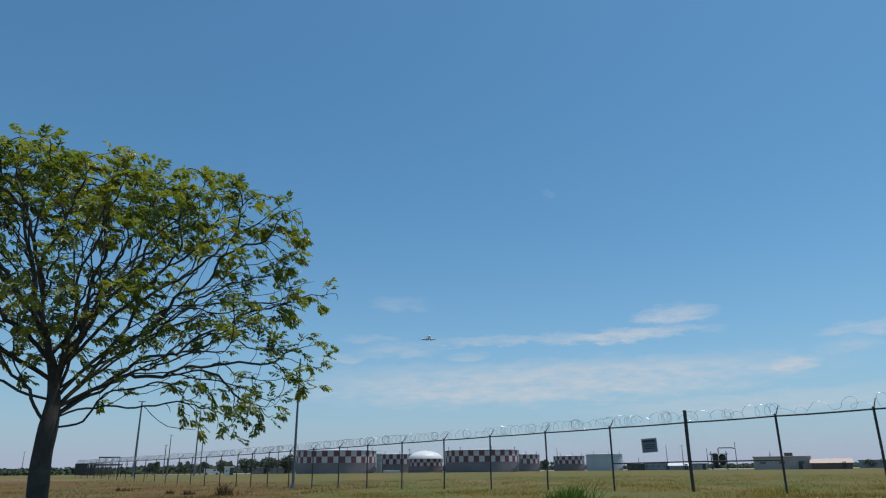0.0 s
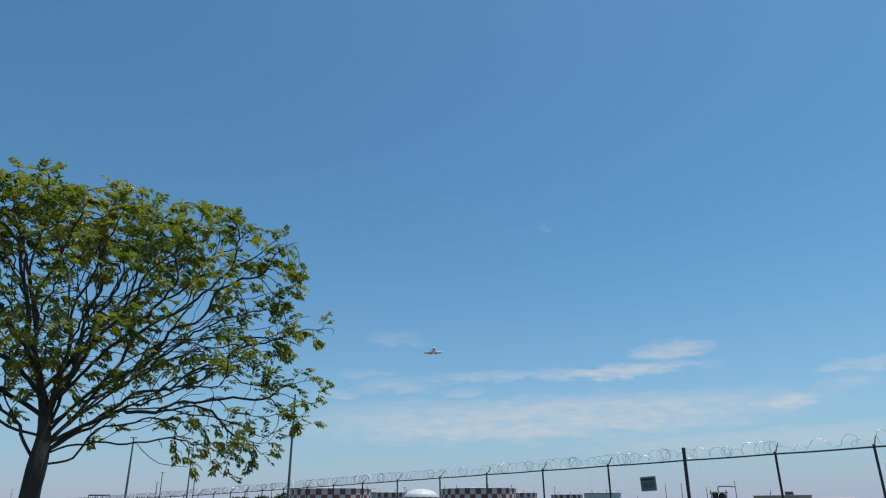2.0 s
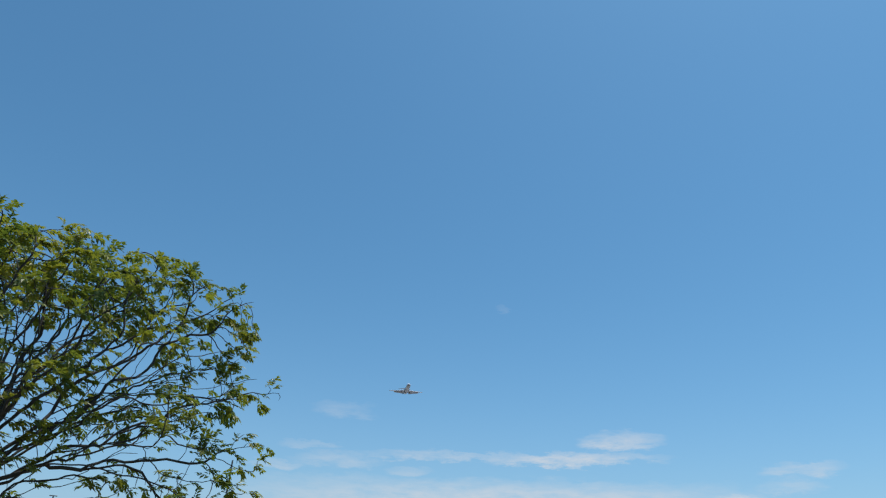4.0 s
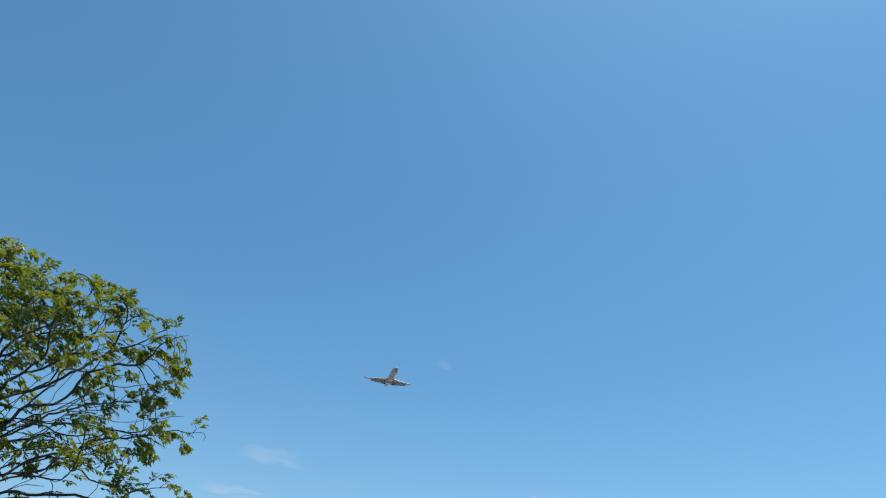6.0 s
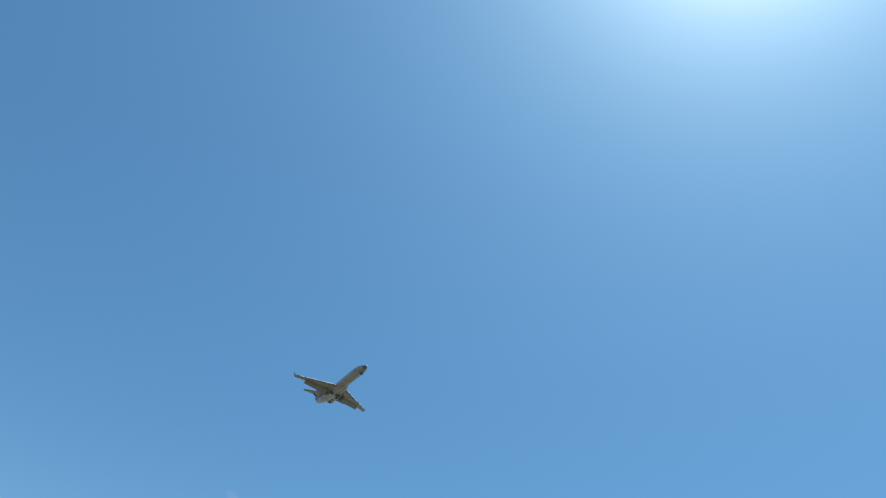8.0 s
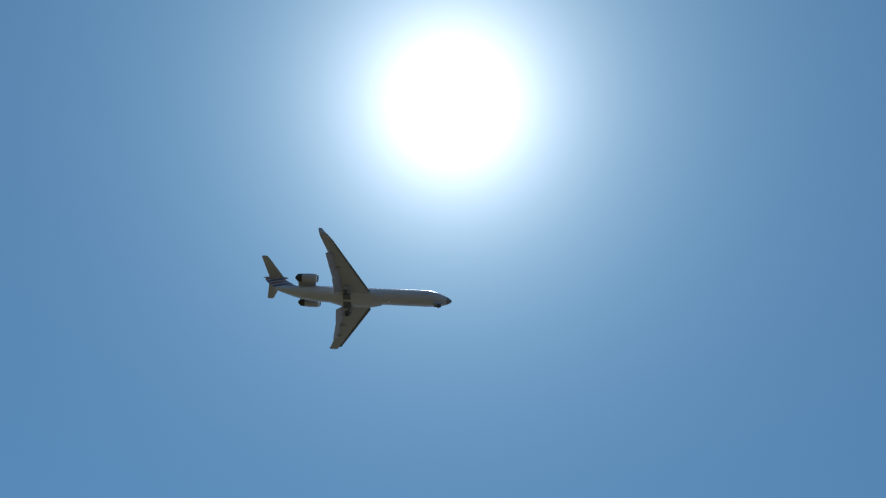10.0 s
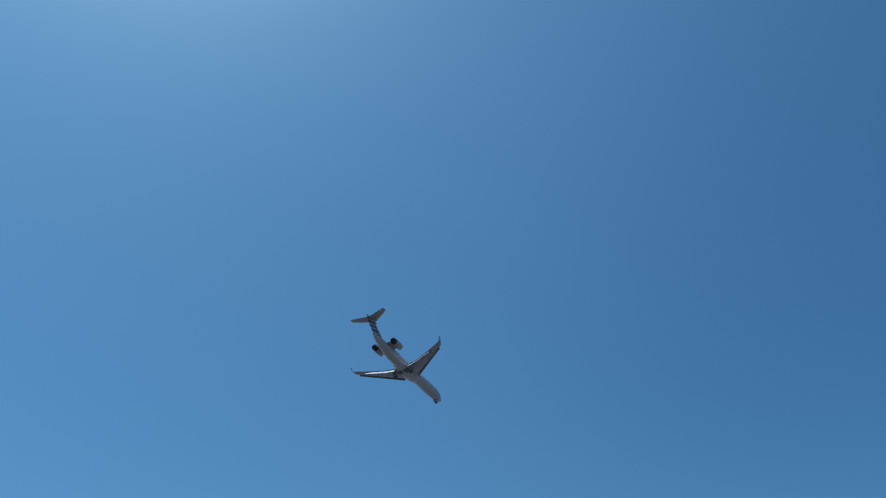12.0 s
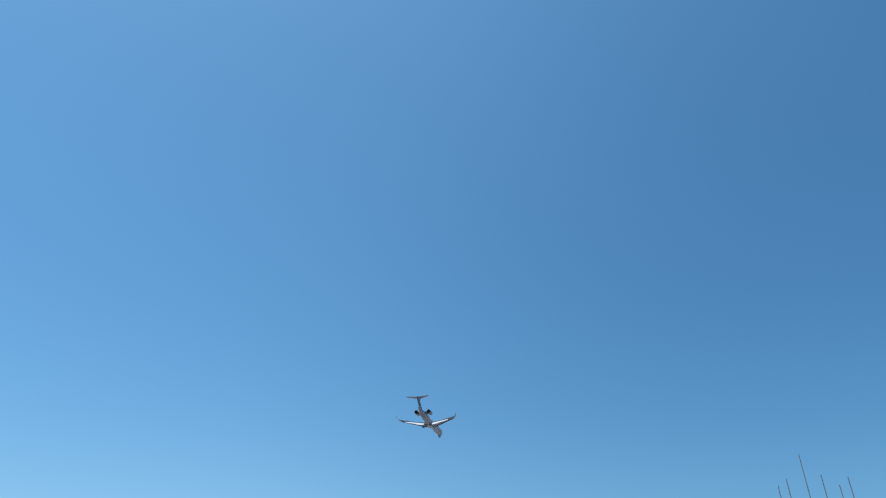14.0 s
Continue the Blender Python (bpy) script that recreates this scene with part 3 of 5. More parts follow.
    for _ in range(60):
        use = alive & (dist < 2.2)
        if not use.any():
            break
        pull = {}
        for i in np.nonzero(use)[0]:
            n = near[i]
            v = A[i] - nodes[n]
            pull.setdefault(n, np.zeros(3))
            pull[n] += v / (np.linalg.norm(v) + 1e-9)
        start = len(nodes)
        for n, v in pull.items():
            v = v / (np.linalg.norm(v) + 1e-9) + rng.normal(0, 0.2, 3)
            v = v / np.linalg.norm(v)
            if parents[n] >= 0:
                old = nodes[n] - nodes[parents[n]]
                v = v * 0.68 + old / (np.linalg.norm(old) + 1e-9) * 0.5
                v = v / np.linalg.norm(v)
            node(nodes[n] + v * 0.09, n)
        if len(nodes) > 12000:
            break
        update(start)
        # a branch that no longer comes nearer gives up
        stale = np.where(dist < best - 0.02, 0, stale + 1)
        best = np.minimum(best, dist)
        alive &= (dist > 0.11) & (stale < 3)
    return nodes, parents, fork, np.array(tufts)


def build_tree():
    nodes, parents, fork, tufts = grow_tree()
    n = len(nodes)
    kids = [[] for _ in range(n)]
    for i, p in enumerate(parents):
        if p >= 0:
            kids[p].append(i)
    power = 2.35
    radius = [0.0] * n
    for i in range(n - 1, -1, -1):
        radius[i] = (sum(radius[k] ** power for k in kids[i]) ** (1 / power)) if kids[i] else 0.0052
    k = 0.085 / radius[fork]
    radius = [r if r < 0.006 else 0.006 + (r - 0.006) * min(1.0, k) for r in radius]
    for i in range(fork + 1):
        z = nodes[i][2]
        radius[i] = float(np.interp(z, [0, 0.15, 0.5, 1.0, 1.45, 1.75, 2.0], [0.185, 0.15, 0.135, 0.128, 0.125, 0.105, 0.085])) + 0.004 * math.sin(z * 9)
    tree = empty("tree", pose(*TREE_AT, height(*TREE_AT) - 0.02), label="small broad shade tree with airy green compound leaves",
                 category="tree")
    trunk = Geo()
    trunk.tube([nodes[i] for i in range(fork + 1)], [radius[i] for i in range(fork + 1)], 16)
    part("trunk", trunk, BARK, tree, "grey-brown bark", True)
    done = [False] * n
    twigs = Geo()
    for i in range(n):
        if done[i] or parents[i] < 0 or i <= fork:
            continue
        p = parents[i]
        chain = [p, i]
        done[i] = True
        while kids[chain[-1]]:
            c = max(kids[chain[-1]], key=lambda c: radius[c])
            chain.append(c)
            done[c] = True
        rr = [radius[c] for c in chain]
        rr[0] = min(rr[0], rr[1] * (1.5 if p <= fork else 1.15))
        rr[-1] *= 0.6
        if p <= fork:
            limb = Geo()
            limb.tube([nodes[c] for c in chain], rr, 9, caps=False)
            part("bough", limb, BARK, tree, smooth=True)
        else:
            twigs.tube([nodes[c] for c in chain], rr, 8 if rr[1] > 0.025 else 4, caps=False)
    tagged(part("branchwork", twigs, BARK, tree, "thin grey-brown branches and twigs", smooth=True), kind="stuff")
    rng = random.Random(3)
    verts, faces = [], []
    wind = Vector(crown_point(1.0, 0.0, 0.0))

    def leaflet(base, d, n_up, length, width):
        side = d.cross(n_up).normalized()
        o = len(verts)
        mid = base + d * length * 0.5
        verts.extend([base, mid + side * width + n_up * width * 0.35, base + d * length - n_up * length * 0.12,
                      mid - side * width + n_up * width * 0.35, mid])
        faces.extend([(o, o + 4, o + 1), (o + 1, o + 4, o + 2), (o, o + 3, o + 4), (o + 3, o + 2, o + 4)])

    for i in range(n):
        if i <= fork or radius[i] > 0.012:
            continue
        tip = not kids[i]
        gap = float(np.linalg.norm(tufts - nodes[i], axis=1).min())
        z = nodes[i][2]
        chance = 1.0 - 0.93 * smooth01(0.22, 0.5, gap)
        if rng.random() > (0.95 * chance if tip else 0.28 * chance):
            continue
        base = Vector(nodes[i])
        out = base - Vector(nodes[parents[i]])
        for _ in range((rng.randint(2, 3) if tip else 1) + (1 if z > 4.4 and rng.random() < 0.4 else 0)):
            d = (out.normalized() * 0.8 + wind * 0.55 + Vector((rng.uniform(-1, 1), rng.uniform(-1, 1), rng.uniform(-0.8, 0.6))) * 0.8).normalized()
            droop = Vector((0, 0, -rng.uniform(0.1, 0.7))) + wind * 0.3
            length, count = rng.uniform(0.12, 0.22), rng.randint(4, 5)
            p = base.copy()
            for k in range(count):
                d = (d + droop * 0.16).normalized()
                p = p + d * length / count
                up = Vector((rng.uniform(-0.4, 0.4), rng.uniform(-0.4, 0.4), 1.0))
                up = (up - d * up.dot(d)).normalized()
                side = d.cross(up)
                for s in (-1, 1):
                    ld = (d * 0.75 + side * s * 0.75 + wind * 0.2 + Vector((0, 0, rng.uniform(-0.35, 0.1)))).normalized()
                    leaflet(p, ld, (up + side * s * rng.uniform(-0.4, 0.4)).normalized(), rng.uniform(0.075, 0.115), rng.uniform(0.017, 0.026))
            leaflet(p, d, up, 0.09, 0.018)
    me = bpy.data.meshes.new("crown")
    me.from_pydata(verts, [], faces)
    me.materials.append(LEAF)
    crown = new("crown", me)
    crown.parent = tree
    tagged(crown, "airy yellow-green and dark green leaves", kind="stuff")


build_tree()


# ---- chain-link fence ----
TH = radians(40.08)
FENCE_A = Vector((7.64, 23.66, 0))
ALONG = Vector((-math.sin(TH), math.cos(TH), 0))
ACROSS = Vector((math.cos(TH), math.sin(TH), 0))


def fence_point(s, z=0.0, off=0.0):
    p = FENCE_A + ALONG * s + ACROSS * off
    return Vector((p.x, p.y, height(p.x, p.y) + z))


POSTS = [-15.0, -11.9, -8.9, -5.92, -3.23, -0.23, 2.88, 6.04, 9.25, 12.39, 15.68, 18.77, 21.66, 24.63, 27.55, 30.48, 33.02, 35.39]
POSTS += [35.39 + 2.95 * k for k in range(1, 17)]


def rail_z(s):
    """The top rail runs in one straight fall."""
    return 2.165 - 0.0075 * min(s, 40.0)


def rail_point(s, off=0.0, dz=0.0):
    p = FENCE_A + ALONG * s + ACROSS * off
    return Vector((p.x, p.y, rail_z(s) + dz))


def build_fence():
    rng = random.Random(21)
    fence = empty("chain_link_fence", label="galvanised chain-link security fence topped with coiled razor wire", category="fence")
    link = {}
    for i, s in enumerate(POSTS):
        foot, top = fence_point(s, -0.05), rail_point(s)
        thick = abs(s + 0.23) < 0.01
        g = Geo()
        r = 0.056 if thick else 0.034
        head = top + Vector((0, 0, 0.36 if thick else 0.03))
        lean = Vector((rng.uniform(-0.015, 0.015), rng.uniform(-0.015, 0.015), 0))
        g.tube([foot, (foot + head) / 2 + lean, head], r, 10)
        g.tube([head, head + Vector((0, 0, 0.02)), head + Vector((0, 0, 0.05))], [r * 1.25, r * 1.2, r * 0.4], 10)
        part("terminal_post" if thick else "line_post", g, POST, fence, "thick steel post" if thick else "", "edges")
        if not thick:
            a = Geo()
            tip = top + ACROSS * 0.26 + Vector((0, 0, 0.3))
            a.tube([top, tip], [0.022, 0.014], 5)
            for f in (0.35, 0.68, 0.97):
                c = top.lerp(tip, f)
                a.tube([c, c + Vector((0, 0, 0.03))], 0.008, 4)
            part("barb_arm", a, POST, fence)
    for s0, s1 in zip(POSTS, POSTS[1:]):
        g = Geo()
        mids = [rail_point(s0 + (s1 - s0) * f, 0, -0.012 * math.sin(math.pi * f)) for f in (0, 0.33, 0.66, 1)]
        g.tube(mids, 0.024, 6)
        part("top_rail", g, POST, fence, smooth="edges")
        if -3.3 < s0 < 2:
            g = Geo()
            g.tube([fence_point(s0, 0.93), fence_point(s1, 0.93)], 0.022, 6)
            part("brace_rail", g, POST, fence, smooth="edges")
        # woven wire
        ln = s1 - s0
        key = round(ln, 1)
        coarse = s0 > 20
        cell = 0.1 if coarse else 0.058
        g = Geo()
        count = int(ln / cell)
        rows = int(2.05 / cell)
        wr = 0.0015 if coarse else 0.0005
        for c in range(count):
            pts = []
            for r in range(rows + 1):
                off = cell * 0.5 * (1 if (r + c) % 2 else -1)
                u = (c + 0.5) * cell + off
                pts.append(Vector((u, 0.004 * (1 if r % 2 else -1), 0.05 + r * cell)))
            g.tube(pts, wr, 3, caps=False)
        if (key, coarse) not in link:
            link[(key, coarse)] = g.mesh("chain_link", WIRE)
        a, b = fence_point(s0), fence_point(s1)
        x = (b - a) / ln
        share("chain_link", link[(key, coarse)], fence, Matrix.Translation(a) @ Matrix(((x.x, -ACROSS.x, 0), (x.y, -ACROSS.y, 0), (0, 0, 1))).to_4x4())
        # razor coil over this span
        g = Geo()
        turns = ln / (rng.uniform(0.2, 0.27) if s0 > -3.3 else 0.62)
        pts = []
        steps = int(turns * 14)
        big = rng.uniform(0.19, 0.22)
        gap = rng.uniform(0.2, 0.8)
        for k in range(steps + 1):
            f = k / steps
            ph = 2 * math.pi * turns * f
            wob = 0.88 + 0.3 * noise.noise((s0 + f * 9, 1.0, 0.0)) + 0.1 * math.sin(f * 23 + s0)
            # coils bunch up and open out along the wire
            ff = f + 0.07 * math.sin(2 * math.pi * f * 2 + s0) + 0.02 * math.sin(f * 17 + s0 * 2)
            if s0 > -13 and s0 < 4 and abs(f - gap) < 0.16:
                wob *= 0.72
            if s0 < -3.3:
                wob = 0.35 + 1.7 * abs(noise.noise((s0 + f * 5, 4.0, 0.0)))
            elif noise.noise((s0 * 3 + f * 3.1, 9.0, 2.0)) > 0.3:
                wob *= 0.6
            r = big * wob
            c = rail_point(s0 + ln * ff, 0.13, 0.03 + big * (0.95 if wob > 0.6 else 0.6))
            pts.append(c + ACROSS * math.cos(ph) * r * 0.8 + Vector((0, 0, 1)) * math.sin(ph) * r
                       - ALONG * 0.5 * r * math.cos(ph))
        g.tube(pts, 0.0055 if s0 < 15 else 0.008, 3, caps=False)
        for p in pts[::9]:
            d = Vector((rng.uniform(-1, 1), rng.uniform(-1, 1), rng.uniform(-1, 1))).normalized() * 0.018
            sd = d.orthogonal().normalized() * 0.005
            g.add([p - d, p + sd, p + d, p - sd], [(0, 1, 2, 3)])
        part("razor_wire", g, RAZOR, fence, "bright coiled razor wire")
    # notice plate wired to the mesh
    sign = empty("notice_sign", label="small weathered grey notice plate wired to the fence", category="sign")
    c = fence_point(1.24, 1.5, -0.03)
    m = Matrix(((-ALONG.x, -ACROSS.x, 0, c.x), (-ALONG.y, -ACROSS.y, 0, c.y), (0, 0, 1, c.z), (0, 0, 0, 1)))
    sign.matrix_basis = m @ Matrix.Rotation(radians(-2), 4, "Y")
    g = Geo()
    g.box((0, 0, 0), (0.62, 0.012, 0.47), bevel=0.003)
    part("plate", g, SIGN_EDGE, sign)
    g = Geo()
    g.box((0, 0.0085, -0.01), (0.57, 0.005, 0.42))
    part("face", g, SIGN_FACE, sign)
    for w, z, h in ((0.5, 0.14, 0.07), (0.44, 0.02, 0.025), (0.48, -0.04, 0.025), (0.4, -0.1, 0.025)):
        g = Geo()
        g.box((0, 0.0125, z), (w, 0.004, h))
        part("writing_bar", g, SIGN_BAR, sign)
    # dark privacy slats woven into the far stretch
    g = Geo()
    sp = 55.0
    while sp < 83.2:
        if rng.random() < 0.22 + 0.75 * smooth01(64, 80, sp):
            a = fence_point(sp, 0.3, -0.03)
            g.box(a + Vector((0, 0, 0.68)), (0.085, 0.012, 1.36 + rng.uniform(-0.08, 0.04)), TH + math.pi / 2)
        sp += 0.115
    ob = new("privacy_slats", g.mesh("privacy_slats", SCREEN))
    tagged(ob, "dark brown privacy slats woven in the far fence", "screen", kind="stuff")


build_fence()


# ---- poles and masts ----
def light_pole(az, dist, tall, r, heads, label, lean=0.0, group=""):
    x, y = at(az, dist)
    ob = empty("light_pole", pose(x, y, height(x, y), 0, lean, 0), label=label, category="light pole", group=group)
    g = Geo()
    g.tube([(0, 0, -0.1), (0, 0, 0.25), (0, 0, tall * 0.5), (0, 0, tall)], [r * 1.1, r, r * 0.8, r * 0.55], 10)
    part("pole", g, MAST, ob, smooth="edges")
    g = Geo()
    g.tube([(0, 0, -0.05), (0, 0, 0.18)], [r * 2.0, r * 1.9], 12)
    part("base", g, STEEL, ob, smooth="edges")
    if heads:
        g = Geo()
        w = 0.55 if heads == 1 else 1.0
        g.box((0, 0, tall), (w * 1.6, 0.12, 0.09), -radians(az), bevel=0.02)
        part("crossarm", g, MAST, ob)
        for k in range(heads + 1):
            off = (k / heads - 0.5) * w * 1.5
            g = Geo()
            g.box((off * math.cos(radians(az)), -off * math.sin(radians(az)), tall - 0.05), (0.5, 0.34, 0.16), -radians(az), bevel=0.04)
            part("lamp_head", g, LAMP_GREY, ob)
    return ob


light_pole(-12.38, 44.0, 0.75 + 44 * 0.1527 + 0.22, 0.085, 0, "slim grey steel light pole beside the fence", 0.35)
for az, dist, el, r in ((-23.9, 150, 5.05, 0.24), (-21.6, 260, 2.7, 0.2), (-19.71, 200, 3.3, 0.24), (-19.3, 250, 2.39, 0.22), (-21.88, 300, 1.97, 0.24),
                        (-31.0, 500, 1.46, 0.22), (-13.6, 300, 1.9, 0.2), (-15.4, 320, 1.5, 0.2)):
    light_pole(az, dist, 0.87 + dist * math.tan(radians(el)), r, 1 if dist < 400 else 2, "tall grey car park light pole with twin heads", group="far light poles")


def whip_mast(az, el, dist):
    x, y = at(az, dist)
    tall = 0.87 + dist * math.tan(radians(el))
    ob = empty("antenna_mast", pose(x, y, height(x, y)), label="tall thin grey metal mast standing alone", category="mast", group="thin masts")
    g = Geo()
    g.tube([(0, 0, -0.1), (0, 0, tall * 0.55), (0, 0, tall * 0.57), (0, 0, tall)], [0.15, 0.125, 0.09, 0.06], 8)
    part("pole", g, GREY_WALL, ob, smooth="edges")
    g = Geo()
    g.tube([(0, 0, 0), (0, 0, 0.3)], [0.5, 0.42], 10)
    part("base", g, STEEL, ob, smooth="edges")


for az, el in ((-173.29, 13.18), (-174.53, 11.61), (-175.18, 11.17), (-172.23, 11.67), (-171.25, 10.89), (-170.59, 11.34)):
    whip_mast(az, el, 105.0)


# ---- storage tanks ----
def tank(az0, az1, el_top, dist, kind="checks", dome=0.0, checks_per_turn=44, label=""):
    az, half = (az0 + az1) / 2, (az1 - az0) / 2
    r = dist * math.sin(radians(half)) / (1 - math.sin(radians(half)))
    x, y = at(az, dist + r)
    z0 = height(x, y)
    tall = 0.75 - z0 + dist * math.tan(radians(el_top))
    ob = empty("storage_tank", pose(x, y, z0, 0, 0, -az + 4), label=label, category="tank", group="airfield fuel tanks")
    n = checks_per_turn

    def ring(radius, z, count):
        return [(radius * math.cos(2 * math.pi * k / count), radius * math.sin(2 * math.pi * k / count), z) for k in range(count)]

    shell = PALE_TANK if kind == "pale" else TANK_GREY
    g = Geo()
    levels = [-0.2, tall * 0.22, tall * 0.222, tall * 0.44, tall * 0.442, tall * 0.7, tall * 0.702, tall]
    g.rings([ring(r + (0.02 if k % 2 else 0.0), z, n * 2) for k, z in enumerate(levels)], caps=False)
    part("shell", g, shell, ob, smooth="edges")
    if kind == "checks":
        g = Geo()
        rows = 2
        cell = tall * 0.27
        for row in range(rows):
            z1, z0c = tall - row * cell, tall - (row + 1) * cell
            for k in range(n):
                a0, a1, am = (2 * math.pi * (k + f) / n for f in (0.0, 1.0, 0.5))
                rr = r + 0.05
                pts = [(rr * math.cos(a), rr * math.sin(a), z) for z in (z0c, z1) for a in (a0, am, a1)]
                red = (k + row) % 2 == 0
                g.add(pts, [(0, 1, 4, 3), (1, 2, 5, 4)], 0 if red else 1)
        part("check_band", g, [TANK_RED, TANK_WHITE], ob, "dark red and white checkerboard band")
    g = Geo()
    if dome:
        g.rings([ring(r * math.cos(t), tall + dome * math.sin(t), n) for t in (0, 0.25, 0.5, 0.8, 1.1, 1.35, 1.5)])
    else:
        g.rings([ring(r, tall - 0.02, n), ring(r * 0.5, tall + r * 0.025, n), ring(0.3, tall + r * 0.05, n)])
    part("roof", g, DOME_WHITE if dome else PALE_TANK, ob, "white domed roof" if dome else "", "edges")
    g = Geo()
    g.rings([ring(r + a, tall + b, n) for a, b in ((0.06, -0.25), (0.3, -0.25), (0.3, -0.15), (0.06, -0.15), (0.06, -0.25))], caps=False)
    part("wind_girder", g, STEEL, ob, smooth="edges")
    for k in range(3):
        a = -math.pi / 2 + (k - 1) * 0.9 + 0.2
        g = Geo()
        c, q = (r - 0.6) * math.cos(a), (r - 0.6) * math.sin(a)
        g.tube([(c, q, tall - 0.1), (c, q, tall + 0.9)], 0.1, 6)
        g.tube([(c, q, tall + 0.85), (c, q, tall + 1.1)], [0.28, 0.12], 8)
        part("roof_vent", g, STEEL, ob, smooth="edges")
    # stair that winds up the shell
    g = Geo()
    start, steps = -0.9, 30
    for k in range(steps):
        a, z = start + k * 0.9 / r * 0.75, tall * (k + 1) / steps
        a2 = a + 0.9 / r * 0.75
        pts = [((r + d) * math.cos(b), (r + d) * math.sin(b), zz) for zz in (z - 0.08, z) for d, b in ((0.1, a), (0.95, a), (0.95, a2), (0.1, a2))]
        g.add(pts, [(0, 1, 2, 3), (7, 6, 5, 4), (0, 4, 5, 1), (1, 5, 6, 2), (2, 6, 7, 3), (3, 7, 4, 0)])
        g.tube([((r + 0.95) * math.cos(a), (r + 0.95) * math.sin(a), z), ((r + 0.95) * math.cos(a), (r + 0.95) * math.sin(a), z + 1.0)], 0.035, 4)
    part("stair", g, STEEL, ob)
    return ob


CHECK = "large grey fuel tank with red and white check band"
tank(-12.22, -6.01, 1.57, 250, label=CHECK)
tank(-5.95, -3.0, 1.24, 285, label=CHECK, checks_per_turn=32)
tank(-3.42, -0.7, 0.87, 268, dome=3.0, label="checked fuel tank under a white domed roof", checks_per_turn=32)
tank(-0.48, 5.37, 1.52, 246, label=CHECK)
tank(4.2, 7.0, 1.12, 290, label=CHECK, checks_per_turn=32)
tank(8.1, 10.49, 0.96, 320, label="smaller checked fuel tank farther off", checks_per_turn=30)
tank(10.62, 13.39, 1.06, 300, "pale", label="plain pale grey storage tank", checks_per_turn=36)


def stair_tower(az, dist, el):
    """A slim steel stair tower beside a tank."""
    x, y = at(az, dist)
    z0 = height(x, y)
    tall = 0.75 - z0 + dist * math.tan(radians(el))
    ob = empty("stair_tower", pose(x, y, z0, 0, 0, -az), label="slim pale grey stair tower between the fuel tanks", category="stair tower")
    w, floors = 1.7, 4
    for sx in (-1, 1):
        for sy in (-1, 1):
            g = Geo()
            g.box((sx * w / 2, sy * w / 2, tall / 2 - 0.1), (0.16, 0.16, tall + 0.2), bevel=0.02)
            part("leg", g, PALE_TANK, ob)
    for k in range(floors):
        z = tall * (k + 1) / floors
        g = Geo()
        g.box((0, 0, z), (w + 0.3, w + 0.3, 0.1))
        part("landing", g, PALE_TANK, ob)
        g = Geo()
        low = tall * k / floors
        s0 = 1 if k % 2 else -1
        for n in range(9):
            f = (n + 0.5) / 9
            g.box((s0 * w * 0.42 * (1 - 2 * f), -0.3, low + (z - low) * f), (0.26, 0.75, 0.05))
        part("flight", g, STEEL, ob)
        g = Geo()
        for sy in (-1, 1):
            g.tube([(-w / 2, sy * w / 2, z + 1.0), (w / 2, sy * w / 2, z + 1.0)], 0.035, 5)
        part("handrail", g, STEEL, ob)
    g = Geo()
    g.box((0, w / 2 + 0.1, tall / 2), (w, 0.06, tall * 0.96))
    part("back_sheet", g, PALE_TANK, ob, "pale metal cladding")


stair_tower(-5.75, 244, 1.27)


def bund_wall(az0, az1, dist, tall, thick=0.35):
    x0, y0 = at(az0, dist)
    x1, y1 = at(az1, dist)
    cx, cy = (x0 + x1) / 2, (y0 + y1) / 2
    ob = empty("bund_wall", Matrix.Translation((cx, cy, height(cx, cy))) @ Matrix.Rotation(math.atan2(y1 - y0, x1 - x0), 4, "Z"),
               label="low pale concrete wall in front of the tanks", category="wall")
    w = math.hypot(x1 - x0, y1 - y0)
    g = Geo()
    g.box((0, 0, tall / 2 - 0.1), (w, thick, tall + 0.2), bevel=0.03)
    part("wall", g, PALE_TANK, ob)
    g = Geo()
    g.box((0, 0, tall + 0.05), (w + 0.1, thick + 0.15, 0.12), bevel=0.03)
    part("coping", g, WHITE_ROOF, ob, "white concrete coping")


bund_wall(-5.4, -4.1, 240, 0.75)

